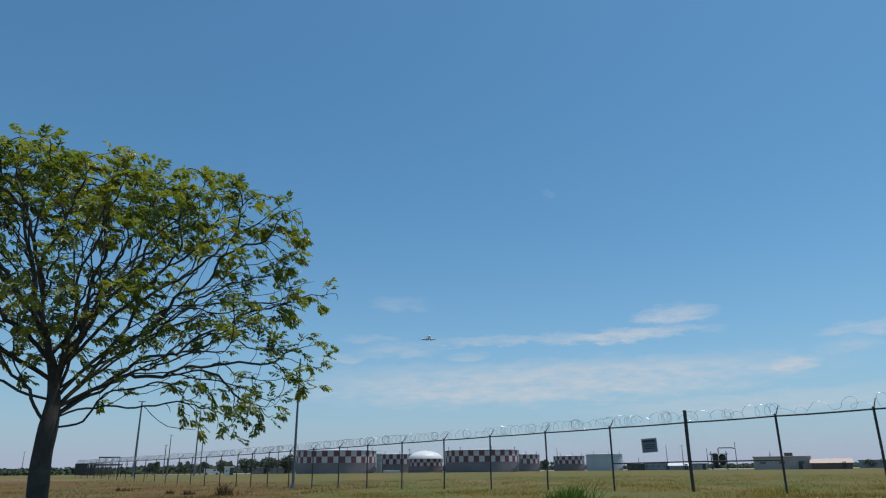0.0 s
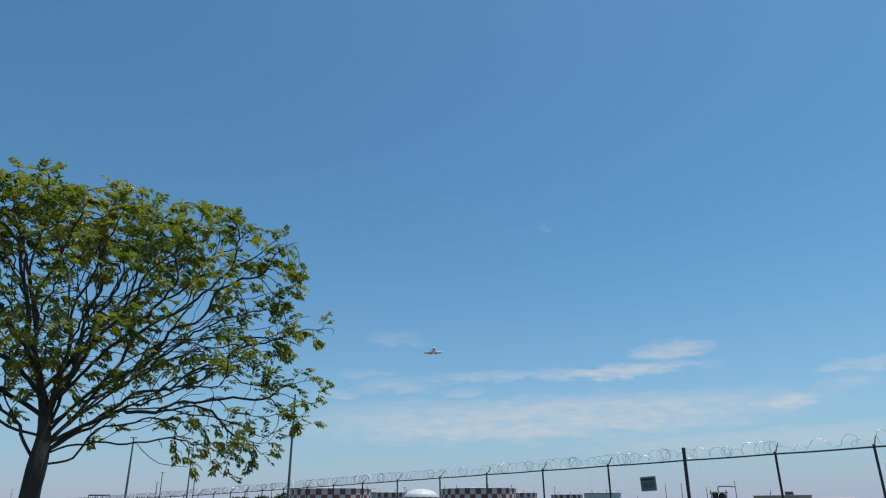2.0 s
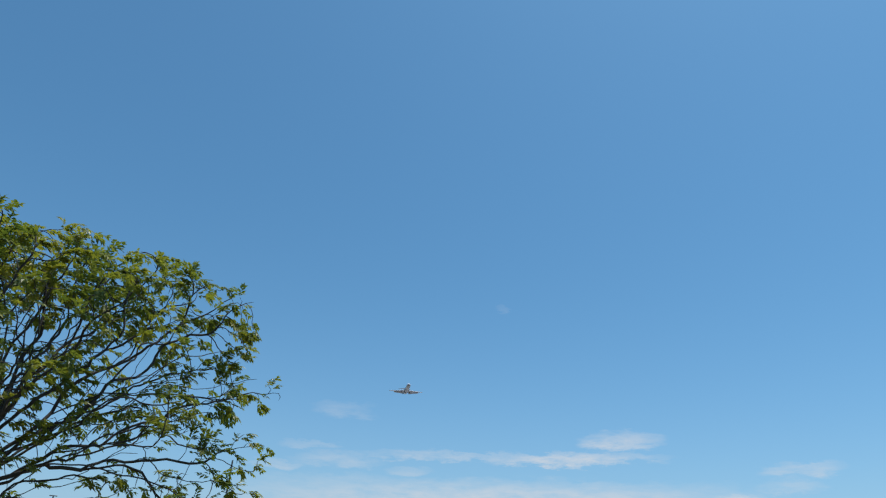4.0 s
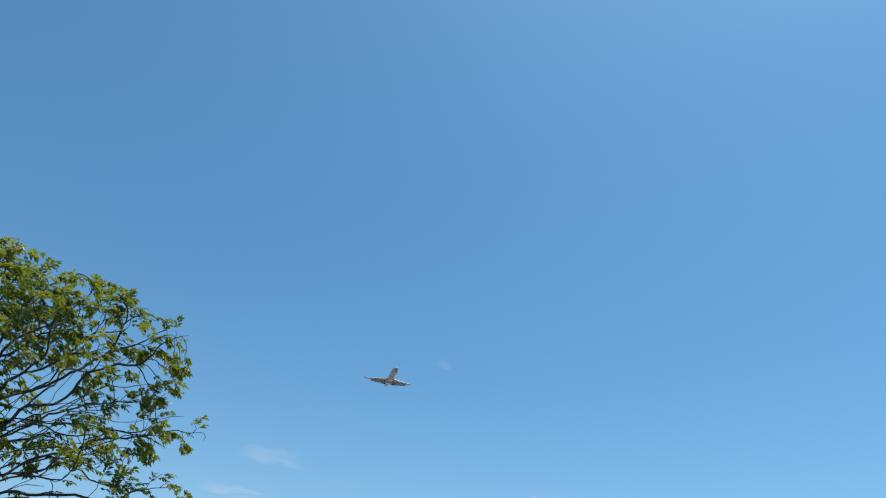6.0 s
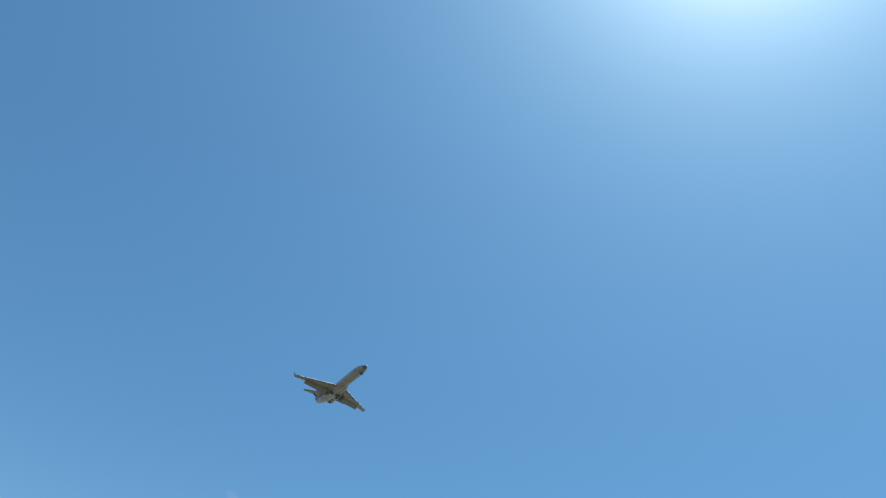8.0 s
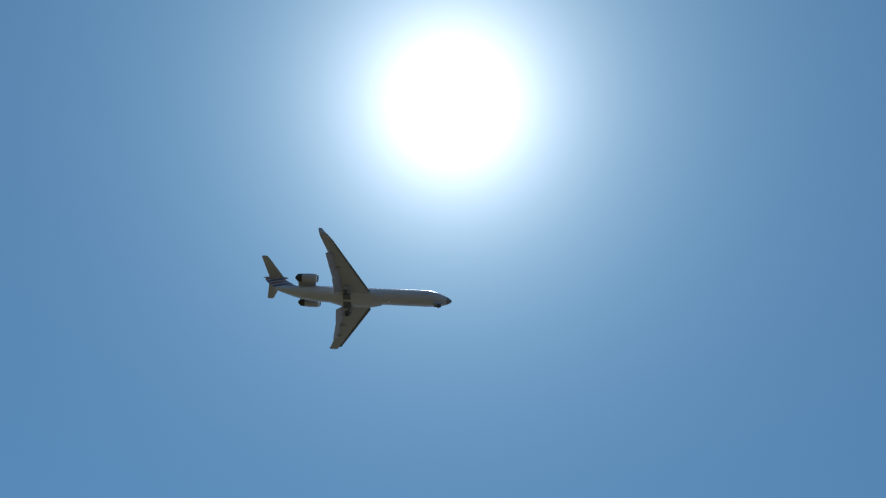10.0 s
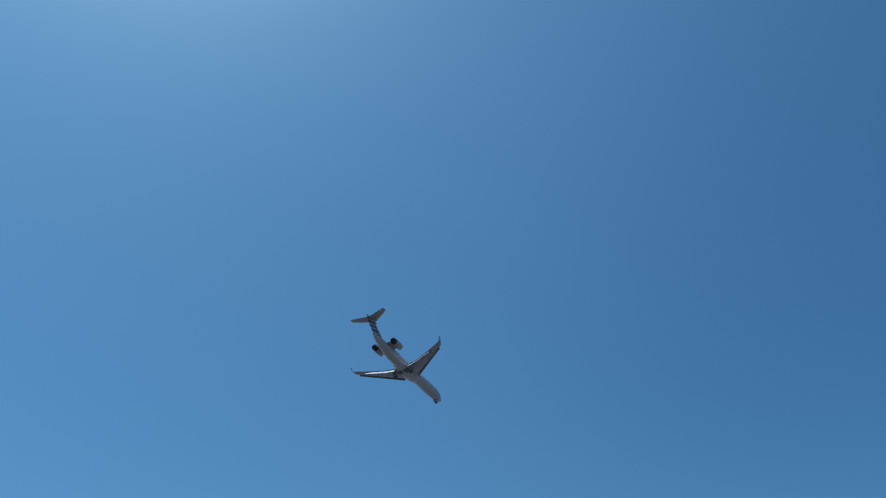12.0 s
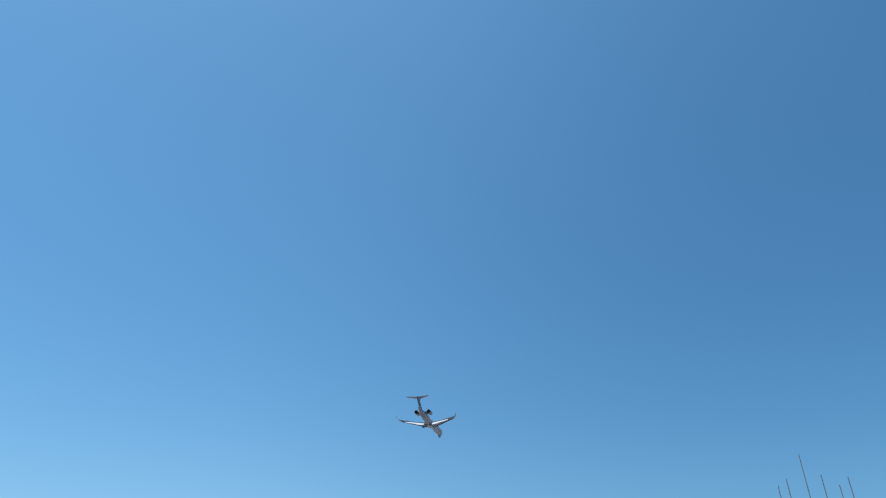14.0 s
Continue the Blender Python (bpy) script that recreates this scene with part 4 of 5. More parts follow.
# ---- low buildings beyond the field ----
def low_building(az0, az1, el, dist, deep, wall, roof, label, el_base=None, pitched=0.0, windows=8):
    x0, y0 = at(az0, dist)
    x1, y1 = at(az1, dist)
    cx, cy = (x0 + x1) / 2, (y0 + y1) / 2
    wide, ang = math.hypot(x1 - x0, y1 - y0), math.atan2(y1 - y0, x1 - x0)
    z0 = height(cx, cy)
    tall = 0.75 - z0 + dist * math.tan(radians(el))
    ob = empty("building", Matrix.Translation((cx, cy, z0)) @ Matrix.Rotation(ang, 4, "Z"), label=label, category="building")
    body = tall - pitched
    g = Geo()
    g.box((0, deep / 2, body / 2 - 0.1), (wide, deep, body + 0.2))
    part("wall", g, wall, ob)
    g = Geo()
    if pitched:
        o = 0.5
        g.add([(-wide / 2 - o, -o, body), (wide / 2 + o, -o, body), (wide / 2 + o, deep / 2, tall), (-wide / 2 - o, deep / 2, tall),
               (-wide / 2 - o, deep + o, body), (wide / 2 + o, deep + o, body)],
              [(0, 1, 2, 3), (3, 2, 5, 4), (0, 3, 4), (1, 5, 2), (0, 4, 5, 1)])
    else:
        g.box((0, deep / 2, body + 0.12), (wide + 0.5, deep + 0.5, 0.24), bevel=0.05)
    part("roof", g, roof, ob)
    me = Geo()
    me.box((0, 0, 0), (wide / windows * 0.3, 0.12, body * 0.2))
    wm = me.mesh("window", DULL_GLASS)
    for k in range(windows):
        share("window", wm, ob, pose(-wide / 2 + wide * (k + 0.5) / windows, -0.03, body * 0.55))
    g = Geo()
    g.box((wide * 0.31, -0.04, 1.05), (1.1, 0.14, 2.1))
    part("door", g, DARK_PLANT, ob)
    return ob, wide, tall


low_building(14.95, 17.1, 0.36, 300, 14, GREY_WALL, GREY_WALL, "low grey metal shed across the field", windows=5)
low_building(16.8, 18.3, 0.36, 280, 14, GREY_WALL, WHITE_ROOF, "low shed with a bright white roof", pitched=1.1, windows=4)
ob, wide, tall = low_building(22.73, 26.5, 0.66, 250, 16, BRICK, BRICK, "long pinkish-brown flat-roofed building", windows=3)
g = Geo()
g.box((wide * 0.13, 4, tall + 0.65), (2.4, 2.4, 1.3), bevel=0.06)
part("rooftop_unit", g, DARK_PLANT, ob, "dark rooftop plant box")
g = Geo()
g.tube([(-wide * 0.2, 3, tall), (-wide * 0.2, 3, tall + 1.1)], 0.09, 6)
part("vent_pipe", g, STEEL, ob)
low_building(26.5, 29.0, 0.52, 244, 14, BROWN_WALL, TAN_ROOF, "low brown building with a tan pitched roof", pitched=1.3, windows=6)
low_building(29.4, 33.5, 0.35, 330, 12, GREY_WALL, GREY_WALL, "far low grey sheds", windows=6)
low_building(-17.55, -16.9, 0.32, 230, 6, WHITE_ROOF, WHITE_ROOF, "small white cabin beyond the fence", windows=2)


low_building(13.7, 15.0, 0.26, 290, 9, DARK_PLANT, DARK_PLANT, "low dark shed beside the pale tank", windows=3)
low_building(18.4, 19.5, 0.24, 300, 8, GREY_WALL, DARK_PLANT, "small grey shed with a dark roof", windows=2)
low_building(-15.6, -14.3, 0.3, 300, 8, GREY_WALL, WHITE_ROOF, "pale grey shed in front of the far trees", windows=3)
low_building(-14.2, -12.7, 0.25, 310, 8, GREY_WALL, GREY_WALL, "long grey shed in front of the far trees", windows=4)


def plant_tower(az, el, dist, w):
    x, y = at(az, dist)
    z0 = height(x, y)
    tall = 0.75 - z0 + dist * math.tan(radians(el))
    ob = empty("plant_tower", pose(x, y, z0, 0, 0, -az), label="dark steel process tower with vessels and platforms", category="tower")
    for sx in (-1, 1):
        for sy in (-1, 1):
            g = Geo()
            g.box((sx * w / 2, sy * w / 2, tall * 0.42), (0.25, 0.25, tall * 0.84))
            part("leg", g, DARK_PLANT, ob)
    for cx, r, z0v, z1v in ((-w * 0.24, w * 0.2, 0.06, 0.78), (w * 0.22, w * 0.24, 0.2, 0.7)):
        g = Geo()
        g.rings([[(cx + rr * math.cos(a), rr * math.sin(a), z) for a in (k * math.pi / 8 for k in range(16))]
                 for rr, z in ((r * 0.3, tall * z0v), (r, tall * (z0v + 0.1)), (r, tall * (z1v - 0.06)), (r * 0.4, tall * z1v))])
        part("vessel", g, DARK_PLANT, ob, smooth="edges")
    for z in (0.36, 0.72):
        g = Geo()
        g.box((0, 0, tall * z), (w * 1.25, w * 1.1, 0.18))
        part("platform", g, STEEL, ob)
    g = Geo()
    g.tube([(0, 0, tall * 0.75), (0, 0, tall * 0.95), (0.3, 0, tall), (w * 0.9, 0, tall), (w * 1.1, 0, tall * 0.96)], 0.18, 8)
    part("spout_pipe", g, DARK_PLANT, ob, smooth=True)
    for k in range(4):
        g = Geo()
        g.tube([((k % 2 - 0.5) * w, -w / 2, tall * (0.02 + 0.35 * (k // 2))), ((0.5 - k % 2) * w, -w / 2, tall * (0.36 + 0.35 * (k // 2)))], 0.08, 5)
        part("brace", g, DARK_PLANT, ob)


plant_tower(20.4, 1.37, 270, 5.0)
for az, el, dist in ((16.7, 1.65, 290), (17.85, 1.59, 280), (21.6, 1.79, 270), (19.6, 1.35, 275), (8.4, 1.55, 300), (-3.35, 1.6, 300), (-0.2, 1.75, 300), (14.6, 0.75, 300), (23.9, 1.05, 300)):
    light_pole(az, dist, 0.87 + dist * math.tan(radians(el)), 0.16, 1 if az in (17.85, -3.35) else 0, "slim grey pole among the sheds", group="field poles")


def gantry(az0, az1, el, dist):
    x0, y0 = at(az0, dist)
    x1, y1 = at(az1, dist)
    c = Vector(((x0 + x1) / 2, (y0 + y1) / 2, 0))
    z0 = height(c.x, c.y)
    tall = 0.75 - z0 + dist * math.tan(radians(el))
    w = math.hypot(x1 - x0, y1 - y0)
    ob = empty("loading_gantry", Matrix.Translation((c.x, c.y, z0)) @ Matrix.Rotation(math.atan2(y1 - y0, x1 - x0), 4, "Z"),
               label="dark steel loading gantry with flat canopy", category="gantry")
    for k in range(4):
        g = Geo()
        g.box((w * (k / 3 - 0.5) * 0.94, 0, tall / 2), (0.13, 0.13, tall))
        part("column", g, DARK_PLANT, ob)
    g = Geo()
    g.box((0, 0, tall), (w, 3.0, 0.22))
    part("canopy", g, DARK_PLANT, ob)
    g = Geo()
    g.box((0, 0, tall * 0.62), (w * 1.3, 0.3, 0.3))
    part("beam", g, DARK_PLANT, ob)


gantry(-26.31, -24.9, 1.09, 170)


def van(az, dist):
    x, y = at(az, dist)
    ob = empty("parked_van", pose(x, y, height(x, y), 0, 0, -az), label="white parked van beyond the fence", category="van")
    g = Geo()
    prof = [(-2.6, 0.35), (2.6, 0.35), (2.6, 1.0), (1.9, 1.2), (1.35, 1.95), (-2.5, 2.05), (-2.6, 1.9)]
    g.rings([[(px, sy, pz) for px, pz in prof] for sy in (-0.95, 0.95)])
    part("body", g, VAN_WHITE, ob, smooth="edges")
    for px in (-1.7, 1.7):
        for sy in (-0.9, 0.9):
            g = Geo()
            g.tube([(px, sy - 0.12, 0.34), (px, sy + 0.12, 0.34)], 0.34, 14)
            part("wheel", g, TYRE, ob, smooth="edges")
    g = Geo()
    g.box((0.9, -0.96, 1.5), (0.8, 0.03, 0.5))
    part("side_window", g, DARK_GLASS, ob)


van(-18.45, 260)


# ---- far trees ----
def far_tree(name, x, y, tall, wide, seed):
    rng = random.Random(seed)
    ob = empty(name, pose(x, y, height(x, y)), label="distant dark green broadleaf tree", category="tree", group="far trees")
    g = Geo()
    g.tube([(0, 0, -0.1), (0.1, 0, tall * 0.3), (0, 0.1, tall * 0.65)], [tall * 0.035, tall * 0.028, tall * 0.01], 6)
    for k in range(4):
        a = k * 1.6 + rng.random()
        g.tube([(0, 0, tall * 0.28), (math.cos(a) * wide * 0.3, math.sin(a) * wide * 0.3, tall * 0.6)], [tall * 0.015, tall * 0.005], 5)
    part("trunk", g, BARK, ob, smooth=True)
    c = Geo()
    clumps = [(rng.gauss(0, 0.22) * wide, rng.gauss(0, 0.22) * wide, tall * rng.uniform(0.3, 0.86), rng.uniform(0.14, 0.26) * wide) for _ in range(12)]
    for cx, cy, cz, r in clumps:
        for _ in range(60):
            d = Vector((rng.gauss(0, 1), rng.gauss(0, 1), rng.gauss(0, 0.8))).normalized()
            p = Vector((cx, cy, cz)) + d * r * rng.uniform(0.6, 1.05)
            u = Vector((rng.gauss(0, 1), rng.gauss(0, 1), rng.gauss(0, 1))).normalized()
            w = u.orthogonal().normalized()
            s = 0.085 * tall * rng.uniform(0.6, 1.3)
            c.add([p - u * s, p + w * s * 0.6, p + u * s, p - w * s * 0.6], [(0, 1, 2, 3)])
    part("crown", c, WOOD_FAR, ob)


for k, (az, dist, tall) in enumerate(((-16.0, 300, 5.8), (-15.2, 310, 5.0), (-14.3, 300, 6.4), (-13.7, 320, 5.2), (-13.0, 300, 7.0), (-12.4, 310, 6.2),
                                      (-17.6, 330, 5.6), (-19.0, 330, 5.2), (-20.4, 340, 5.4), (-22.6, 340, 5.6), (7.4, 330, 5.0), (31.2, 320, 4.2), (30.1, 330, 3.6))):
    x, y = at(az, dist)
    far_tree("far_tree", x, y, tall, tall * 1.15, k)


def far_woods():
    """The dark belt of woods along the horizon, too far to count."""
    rng = random.Random(9)
    verts, faces = [], []
    for k in range(1300):
        az = rng.uniform(-180, 180) if k < 420 else rng.uniform(-48, 45)
        d = rng.uniform(520, 640)
        x, y = at(az, d)
        left = smooth01(-10, -14, az)
        tall = rng.uniform(1.8, 3.2) + (2.6 if -24 < az < -12 else 1.7) * left * rng.uniform(0.4, 1.2)
        wide = tall * rng.uniform(1.0, 2.2)
        for _ in range(34):
            p = Vector((x + rng.gauss(0, 0.4) * wide, y + rng.gauss(0, 0.4) * wide, -0.2 + tall * rng.random() ** 0.8))
            u = Vector((rng.gauss(0, 1), rng.gauss(0, 1), rng.gauss(0, 0.6))).normalized()
            w = u.orthogonal().normalized()
            s = rng.uniform(0.8, 1.7)
            o = len(verts)
            verts += [p - u * s, p + w * s * 0.7, p + u * s, p - w * s * 0.7]
            faces.append((o, o + 1, o + 2, o + 3))
    me = bpy.data.meshes.new("far_woods")
    me.from_pydata(verts, [], faces)
    me.materials.append(WOOD_FAR)
    tagged(new("far_woods", me), "low dark green belt of trees along the horizon", "woods", kind="stuff")


far_woods()


# ---- the jet ----
def circle_ring(x, zc, ry, rz, n=28, yc=0.0):
    return [(x, yc + ry * math.cos(2 * math.pi * k / n), zc + rz * math.sin(2 * math.pi * k / n)) for k in range(n)]


AIRFOIL = [(0.0, 0.0), (0.02, 0.22), (0.1, 0.42), (0.3, 0.55), (0.55, 0.45), (0.8, 0.22), (1.0, 0.03),
           (1.0, -0.03), (0.8, -0.14), (0.55, -0.32), (0.3, -0.45), (0.1, -0.34), (0.02, -0.18)]


def wing_section(le, chord, thick, place):
    return [place(le - u * chord, v * thick) for u, v in AIRFOIL]


def build_jet():
    jet = empty("passenger_jet", label="white twin-engine regional jet with gear down and striped tail", category="airplane")
    R = 1.345
    prof = [(16.16, -0.55, 0.03), (16.1, -0.55, 0.16), (15.9, -0.54, 0.34), (15.5, -0.5, 0.58), (14.9, -0.42, 0.82), (14.2, -0.3, 1.03), (13.4, -0.16, 1.2),
            (12.5, -0.04, 1.31), (11.5, 0.0, R), (8.0, 0.0, R), (4.0, 0.0, R), (0.0, 0.0, R), (-4.0, 0.0, R), (-6.0, 0.05, 1.31), (-8.0, 0.2, 1.18),
            (-9.8, 0.45, 0.96), (-11.4, 0.75, 0.68), (-12.7, 1.0, 0.42), (-13.4, 1.14, 0.24), (-13.65, 1.2, 0.08)]
    g = Geo()
    g.rings([circle_ring(x, z, r, r) for x, z, r in prof])
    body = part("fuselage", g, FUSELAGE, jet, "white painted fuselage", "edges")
    g = Geo()
    g.rings([circle_ring(x, z, ry, rz, 20) for x, z, ry, rz in ((5.4, -0.95, 0.3, 0.12), (4.6, -0.98, 1.15, 0.42), (3.0, -1.0, 1.5, 0.6), (0.5, -1.0, 1.58, 0.66),
                                                               (-2.0, -0.98, 1.5, 0.6), (-3.6, -0.9, 1.1, 0.42), (-4.8, -0.85, 0.3, 0.12))])
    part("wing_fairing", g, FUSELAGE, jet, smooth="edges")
    # cabin windows, cockpit panes and doors
    pane = Geo()
    pane.rings([[(0.11 * math.cos(a), dy, 0.17 * math.sin(a)) for a in (k * math.pi / 5 for k in range(10))] for dy in (-0.012, 0.012)])
    pane_mesh = pane.mesh("cabin_window", DARK_GLASS)
    for side in (-1, 1):
        for k in range(23):
            x = 10.6 - k * 0.79
            if x < -6.5:
                continue
            share("cabin_window", pane_mesh, body, pose(x, side * (R * math.cos(0.33) - 0.008), R * math.sin(0.33), side * 18, 0, 0))
        for k, (x, a) in enumerate(((14.55, 0.72), (14.05, 0.5))):
            g = Geo()
            rr = float(np.interp(x, [13.4, 14.2, 14.9, 15.5], [1.2, 1.03, 0.82, 0.58])) + 0.015
            zc = float(np.interp(x, [13.4, 14.2, 14.9, 15.5], [-0.16, -0.3, -0.42, -0.5]))
            slope = 0.3
            vs = []
            for dx, aa in ((-0.26, a - 0.16), (0.26, a - 0.12), (0.2, a + 0.3), (-0.26, a + 0.32)):
                r2 = rr - slope * dx
                vs.append((x + dx, side * r2 * math.cos(aa), zc + r2 * math.sin(aa)))
            inner = [(vx, vy * 0.96, vz * 0.98) for vx, vy, vz in vs]
            g.add(vs + inner, [(0, 1, 2, 3), (7, 6, 5, 4), (0, 4, 5, 1), (1, 5, 6, 2), (2, 6, 7, 3), (3, 7, 4, 0)])
            part("cockpit_window", g, DARK_GLASS, body)
        g = Geo()
        for z0, z1 in ((-0.62, 0.95),):
            arc = [math.asin(z / (R + 0.008)) for z in (z0, z0 + 0.5, z0 + 1.0, z1)]
            for xx in (11.4, 12.15):
                g.tube([(xx, side * (R + 0.008) * math.cos(t), (R + 0.008) * math.sin(t)) for t in arc], 0.02, 4)
            for t in (arc[0], arc[-1]):
                g.tube([(11.4, side * (R + 0.008) * math.cos(t), (R + 0.008) * math.sin(t)), (12.15, side * (R - 0.01) * math.cos(t), (R - 0.01) * math.sin(t))], 0.02, 4)
        part("door_seam", g, JET_LINE, body)
    for side in (1, -1):
        def sec(le, chord, thick, y, z):
            return wing_section(le, chord, thick, lambda x, v: (x, side * y, z + v))
        g = Geo()
        secs = [(3.55, 5.6, 0.72, 0.6, -1.0), (2.8, 4.8, 0.62, 1.5, -0.93), (1.22, 3.45, 0.46, 3.9, -0.72), (-0.9, 2.35, 0.31, 7.2, -0.4), (-3.1, 1.6, 0.18, 10.7, -0.05), (-3.45, 1.4, 0.14, 11.1, 0.0)]
        g.rings([sec(*s) for s in secs])
        wing = part("wing", g, JET_GREY, jet, "grey swept wing", "edges")
        g = Geo()
        wl = [(-3.45, 1.4, 0.13, 11.1, 0.0), (-3.78, 1.15, 0.1, 11.35, 0.16), (-4.2, 0.9, 0.07, 11.52, 0.55), (-4.75, 0.5, 0.04, 11.7, 1.2)]
        rings = []
        for i, (le, ch, th, y, z) in enumerate(wl):
            tilt = (0.0, 0.8, 1.2, 1.25)[i]
            rings.append(wing_section(le, ch, th, lambda x, v: (x, side * (y - v * math.sin(tilt)), z + v * math.cos(tilt))))
        g.rings(rings)
        part("winglet", g, JET_GREY, wing, "upswept grey winglet", "edges")
        # leading-edge slat, a little forward and down
        g = Geo()
        pts_in, pts_out = (2.63, 1.75, -0.98), (-2.97, 10.5, -0.12)
        rings = []
        for f in (0.0, 0.34, 0.67, 1.0):
            le = pts_in[0] + (pts_out[0] - pts_in[0]) * f
            y = pts_in[1] + (pts_out[1] - pts_in[1]) * f
            z = pts_in[2] + (pts_out[2] - pts_in[2]) * f
            c = 0.56 - 0.2 * f
            rings.append([(le + 0.5 * c, side * y, z - 0.62 * c), (le + 0.42 * c, side * y, z - 0.3 * c), (le - 0.05, side * y, z + 0.2 * c), (le - c, side * y, z + 0.34 * c), (le - 0.1, side * y, z - 0.2 * c), (le + 0.2 * c, side * y, z - 0.5 * c)])
        g.rings(rings)
        # lower faces take a darker colour that holds their shade
        g.m = [0 if k % 6 in (1, 2) else 1 for k in range(len(g.f))]
        part("slat", g, [JET_LIP, JET_SHADE], wing, "drooped leading-edge slat, bright above, shade colour below")
        # flaps lowered for landing
        for y0, y1, c0, c1, x0, x1, z0, z1 in ((1.55, 4.2, 1.6, 1.5, -1.58, -1.96, -0.97, -0.73), (4.24, 8.4, 1.35, 1.0, -2.02, -3.2, -0.73, -0.34)):
            g = Geo()
            drop = radians(44)
            rings = []
            for f in (0.0, 0.5, 1.0):
                y, c, x, z = y0 + (y1 - y0) * f, c0 + (c1 - c0) * f, x0 + (x1 - x0) * f, z0 + (z1 - z0) * f
                def spot(u, v):
                    return (x - u * c * math.cos(drop) - v * math.sin(drop) * 0.3, side * y, z - u * c * math.sin(drop) + v * math.cos(drop) * 0.3)
                rings.append([spot(0, 0), spot(0.08, 0.22), spot(0.35, 0.3), spot(1.0, 0.0), spot(1.0, -0.05), spot(0.4, -0.12), spot(0.08, -0.16)])
            g.rings(rings)
            g.m[:14] = [1, 1, 1, 0, 0, 0, 0] * 2
            part("flap", g, [JET_GREY, JET_WHITE], wing, "lowered flap, white above and grey below")
        for y, x, z in ((3.2, -2.0, -0.95), (5.6, -2.5, -0.75), (7.9, -3.2, -0.5)):
            g = Geo()
            g.rings([circle_ring(x + dx, z + dz, ry, rz, 10, side * y) for dx, dz, ry, rz in ((1.1, 0.16, 0.03, 0.03), (0.7, 0.08, 0.09, 0.12), (0.2, 0.0, 0.1, 0.14), (-0.2, -0.14, 0.07, 0.1), (-0.5, -0.28, 0.02, 0.03))])
            part("flap_fairing", g, JET_GREY, wing, smooth="edges")
        # engine on its stub pylon
        cy, cz = 2.42, 0.95
        g = Geo()
        outer = [(-6.20, 0.52), (-6.10, 0.6), (-6.25, 0.69), (-6.85, 0.76), (-7.95, 0.75), (-8.95, 0.66), (-9.45, 0.58)]
        inner = [(-9.45, 0.55), (-8.75, 0.52)]
        g.rings([circle_ring(x, cz, r, r, 20, side * cy) for x, r in outer + inner], caps=False)
        nac = part("engine", g, JET_GREY, jet, "grey rear-mounted engine nacelle", "edges")
        g = Geo()
        g.rings([circle_ring(x, cz, r, r, 20, side * cy) for x, r in ((-6.11, 0.6), (-6.25, 0.52), (-7.05, 0.52), (-7.07, 0.05))])
        part("intake", g, JET_DARK, nac, "dark fan intake", "edges")
        g = Geo()
        g.rings([circle_ring(x, cz, r, r, 20, side * cy) for x, r in ((-6.25, 0.69), (-6.09, 0.63), (-6.08, 0.57), (-6.23, 0.53))], caps=False)
        part("intake_lip", g, JET_LIP, nac, smooth=True)
        g = Geo()
        g.rings([circle_ring(x, cz, r, r, 18, side * cy) for x, r in ((-8.6, 0.71), (-8.95, 0.68), (-9.25, 0.64), (-9.47, 0.6), (-9.48, 0.5), (-9.15, 0.42), (-9.55, 0.38), (-9.75, 0.3), (-9.76, 0.24), (-9.55, 0.18), (-9.90, 0.03))])
        part("exhaust", g, JET_DARK, nac, "dark exhaust nozzle", "edges")
        g = Geo()
        g.rings([wing_section(-6.45, 2.95, 0.36, lambda x, v, yy=yy: (x, side * yy, cz - 0.12 + v)) for yy in (0.9, 1.8)])
        part("pylon", g, JET_GREY, nac, smooth="edges")
        # tailplane half
        g = Geo()
        st = [(-12.75, 2.75, 0.26, 0.0, 4.42), (-13.0, 2.5, 0.24, 0.3, 4.44), (-15.2, 1.15, 0.1, 4.1, 4.5), (-15.45, 0.75, 0.06, 4.3, 4.5)]
        g.rings([wing_section(le, ch, th, lambda x, v, yy=yy, zz=zz: (x, side * yy, zz + v)) for le, ch, th, yy, zz in st])
        part("tailplane", g, JET_GREY, jet, "high-set grey tailplane", "edges")
        # main landing gear
        gx, gy = -0.9, 2.05
        g = Geo()
        g.tube([(gx + 0.1, side * (gy + 0.2), -1.0), (gx, side * gy, -2.35)], [0.14, 0.1], 8)
        g.tube([(gx, side * gy, -1.9), (gx + 0.1, side * (gy - 1.1), -1.15)], 0.06, 6)
        g.tube([(gx, side * (gy - 0.3), -2.35), (gx, side * (gy + 0.3), -2.35)], 0.09, 8)
        leg = part("main_gear", g, STEEL, jet, smooth="edges")
        for off in (-0.26, 0.26):
            g = Geo()
            yy = side * gy + off
            g.rings([[(gx + r * math.cos(a), yy + dy, -2.35 + r * math.sin(a)) for a in (k * math.pi / 9 for k in range(18))]
                     for dy, r in ((-0.09, 0.16), (-0.1, 0.28), (-0.065, 0.34), (0.065, 0.34), (0.1, 0.28), (0.09, 0.16))])
            part("tyre", g, TYRE, leg, smooth="edges")
        g = Geo()
        g.box((gx + 0.05, side * (gy + 0.48), -1.55), (0.95, 0.05, 0.9), bevel=0.02)
        part("gear_door", g, JET_GREY, leg)
        # flat dark plate that paints the shade of an open wheel bay
        g = Geo()
        g.box((gx, side * 0.82, -1.64), (1.25, 1.2, 0.06), bevel=0.02)
        part("wheel_well", g, WELL, jet, "dark plate with the shade of an open wheel bay")
        g = Geo()
        g.rings([circle_ring(x, -0.84, r, r, 12, side * 1.6) for x, r in ((2.3, 0.15), (2.82, 0.14), (2.82, 0.125), (2.65, 0.125))], caps=False)
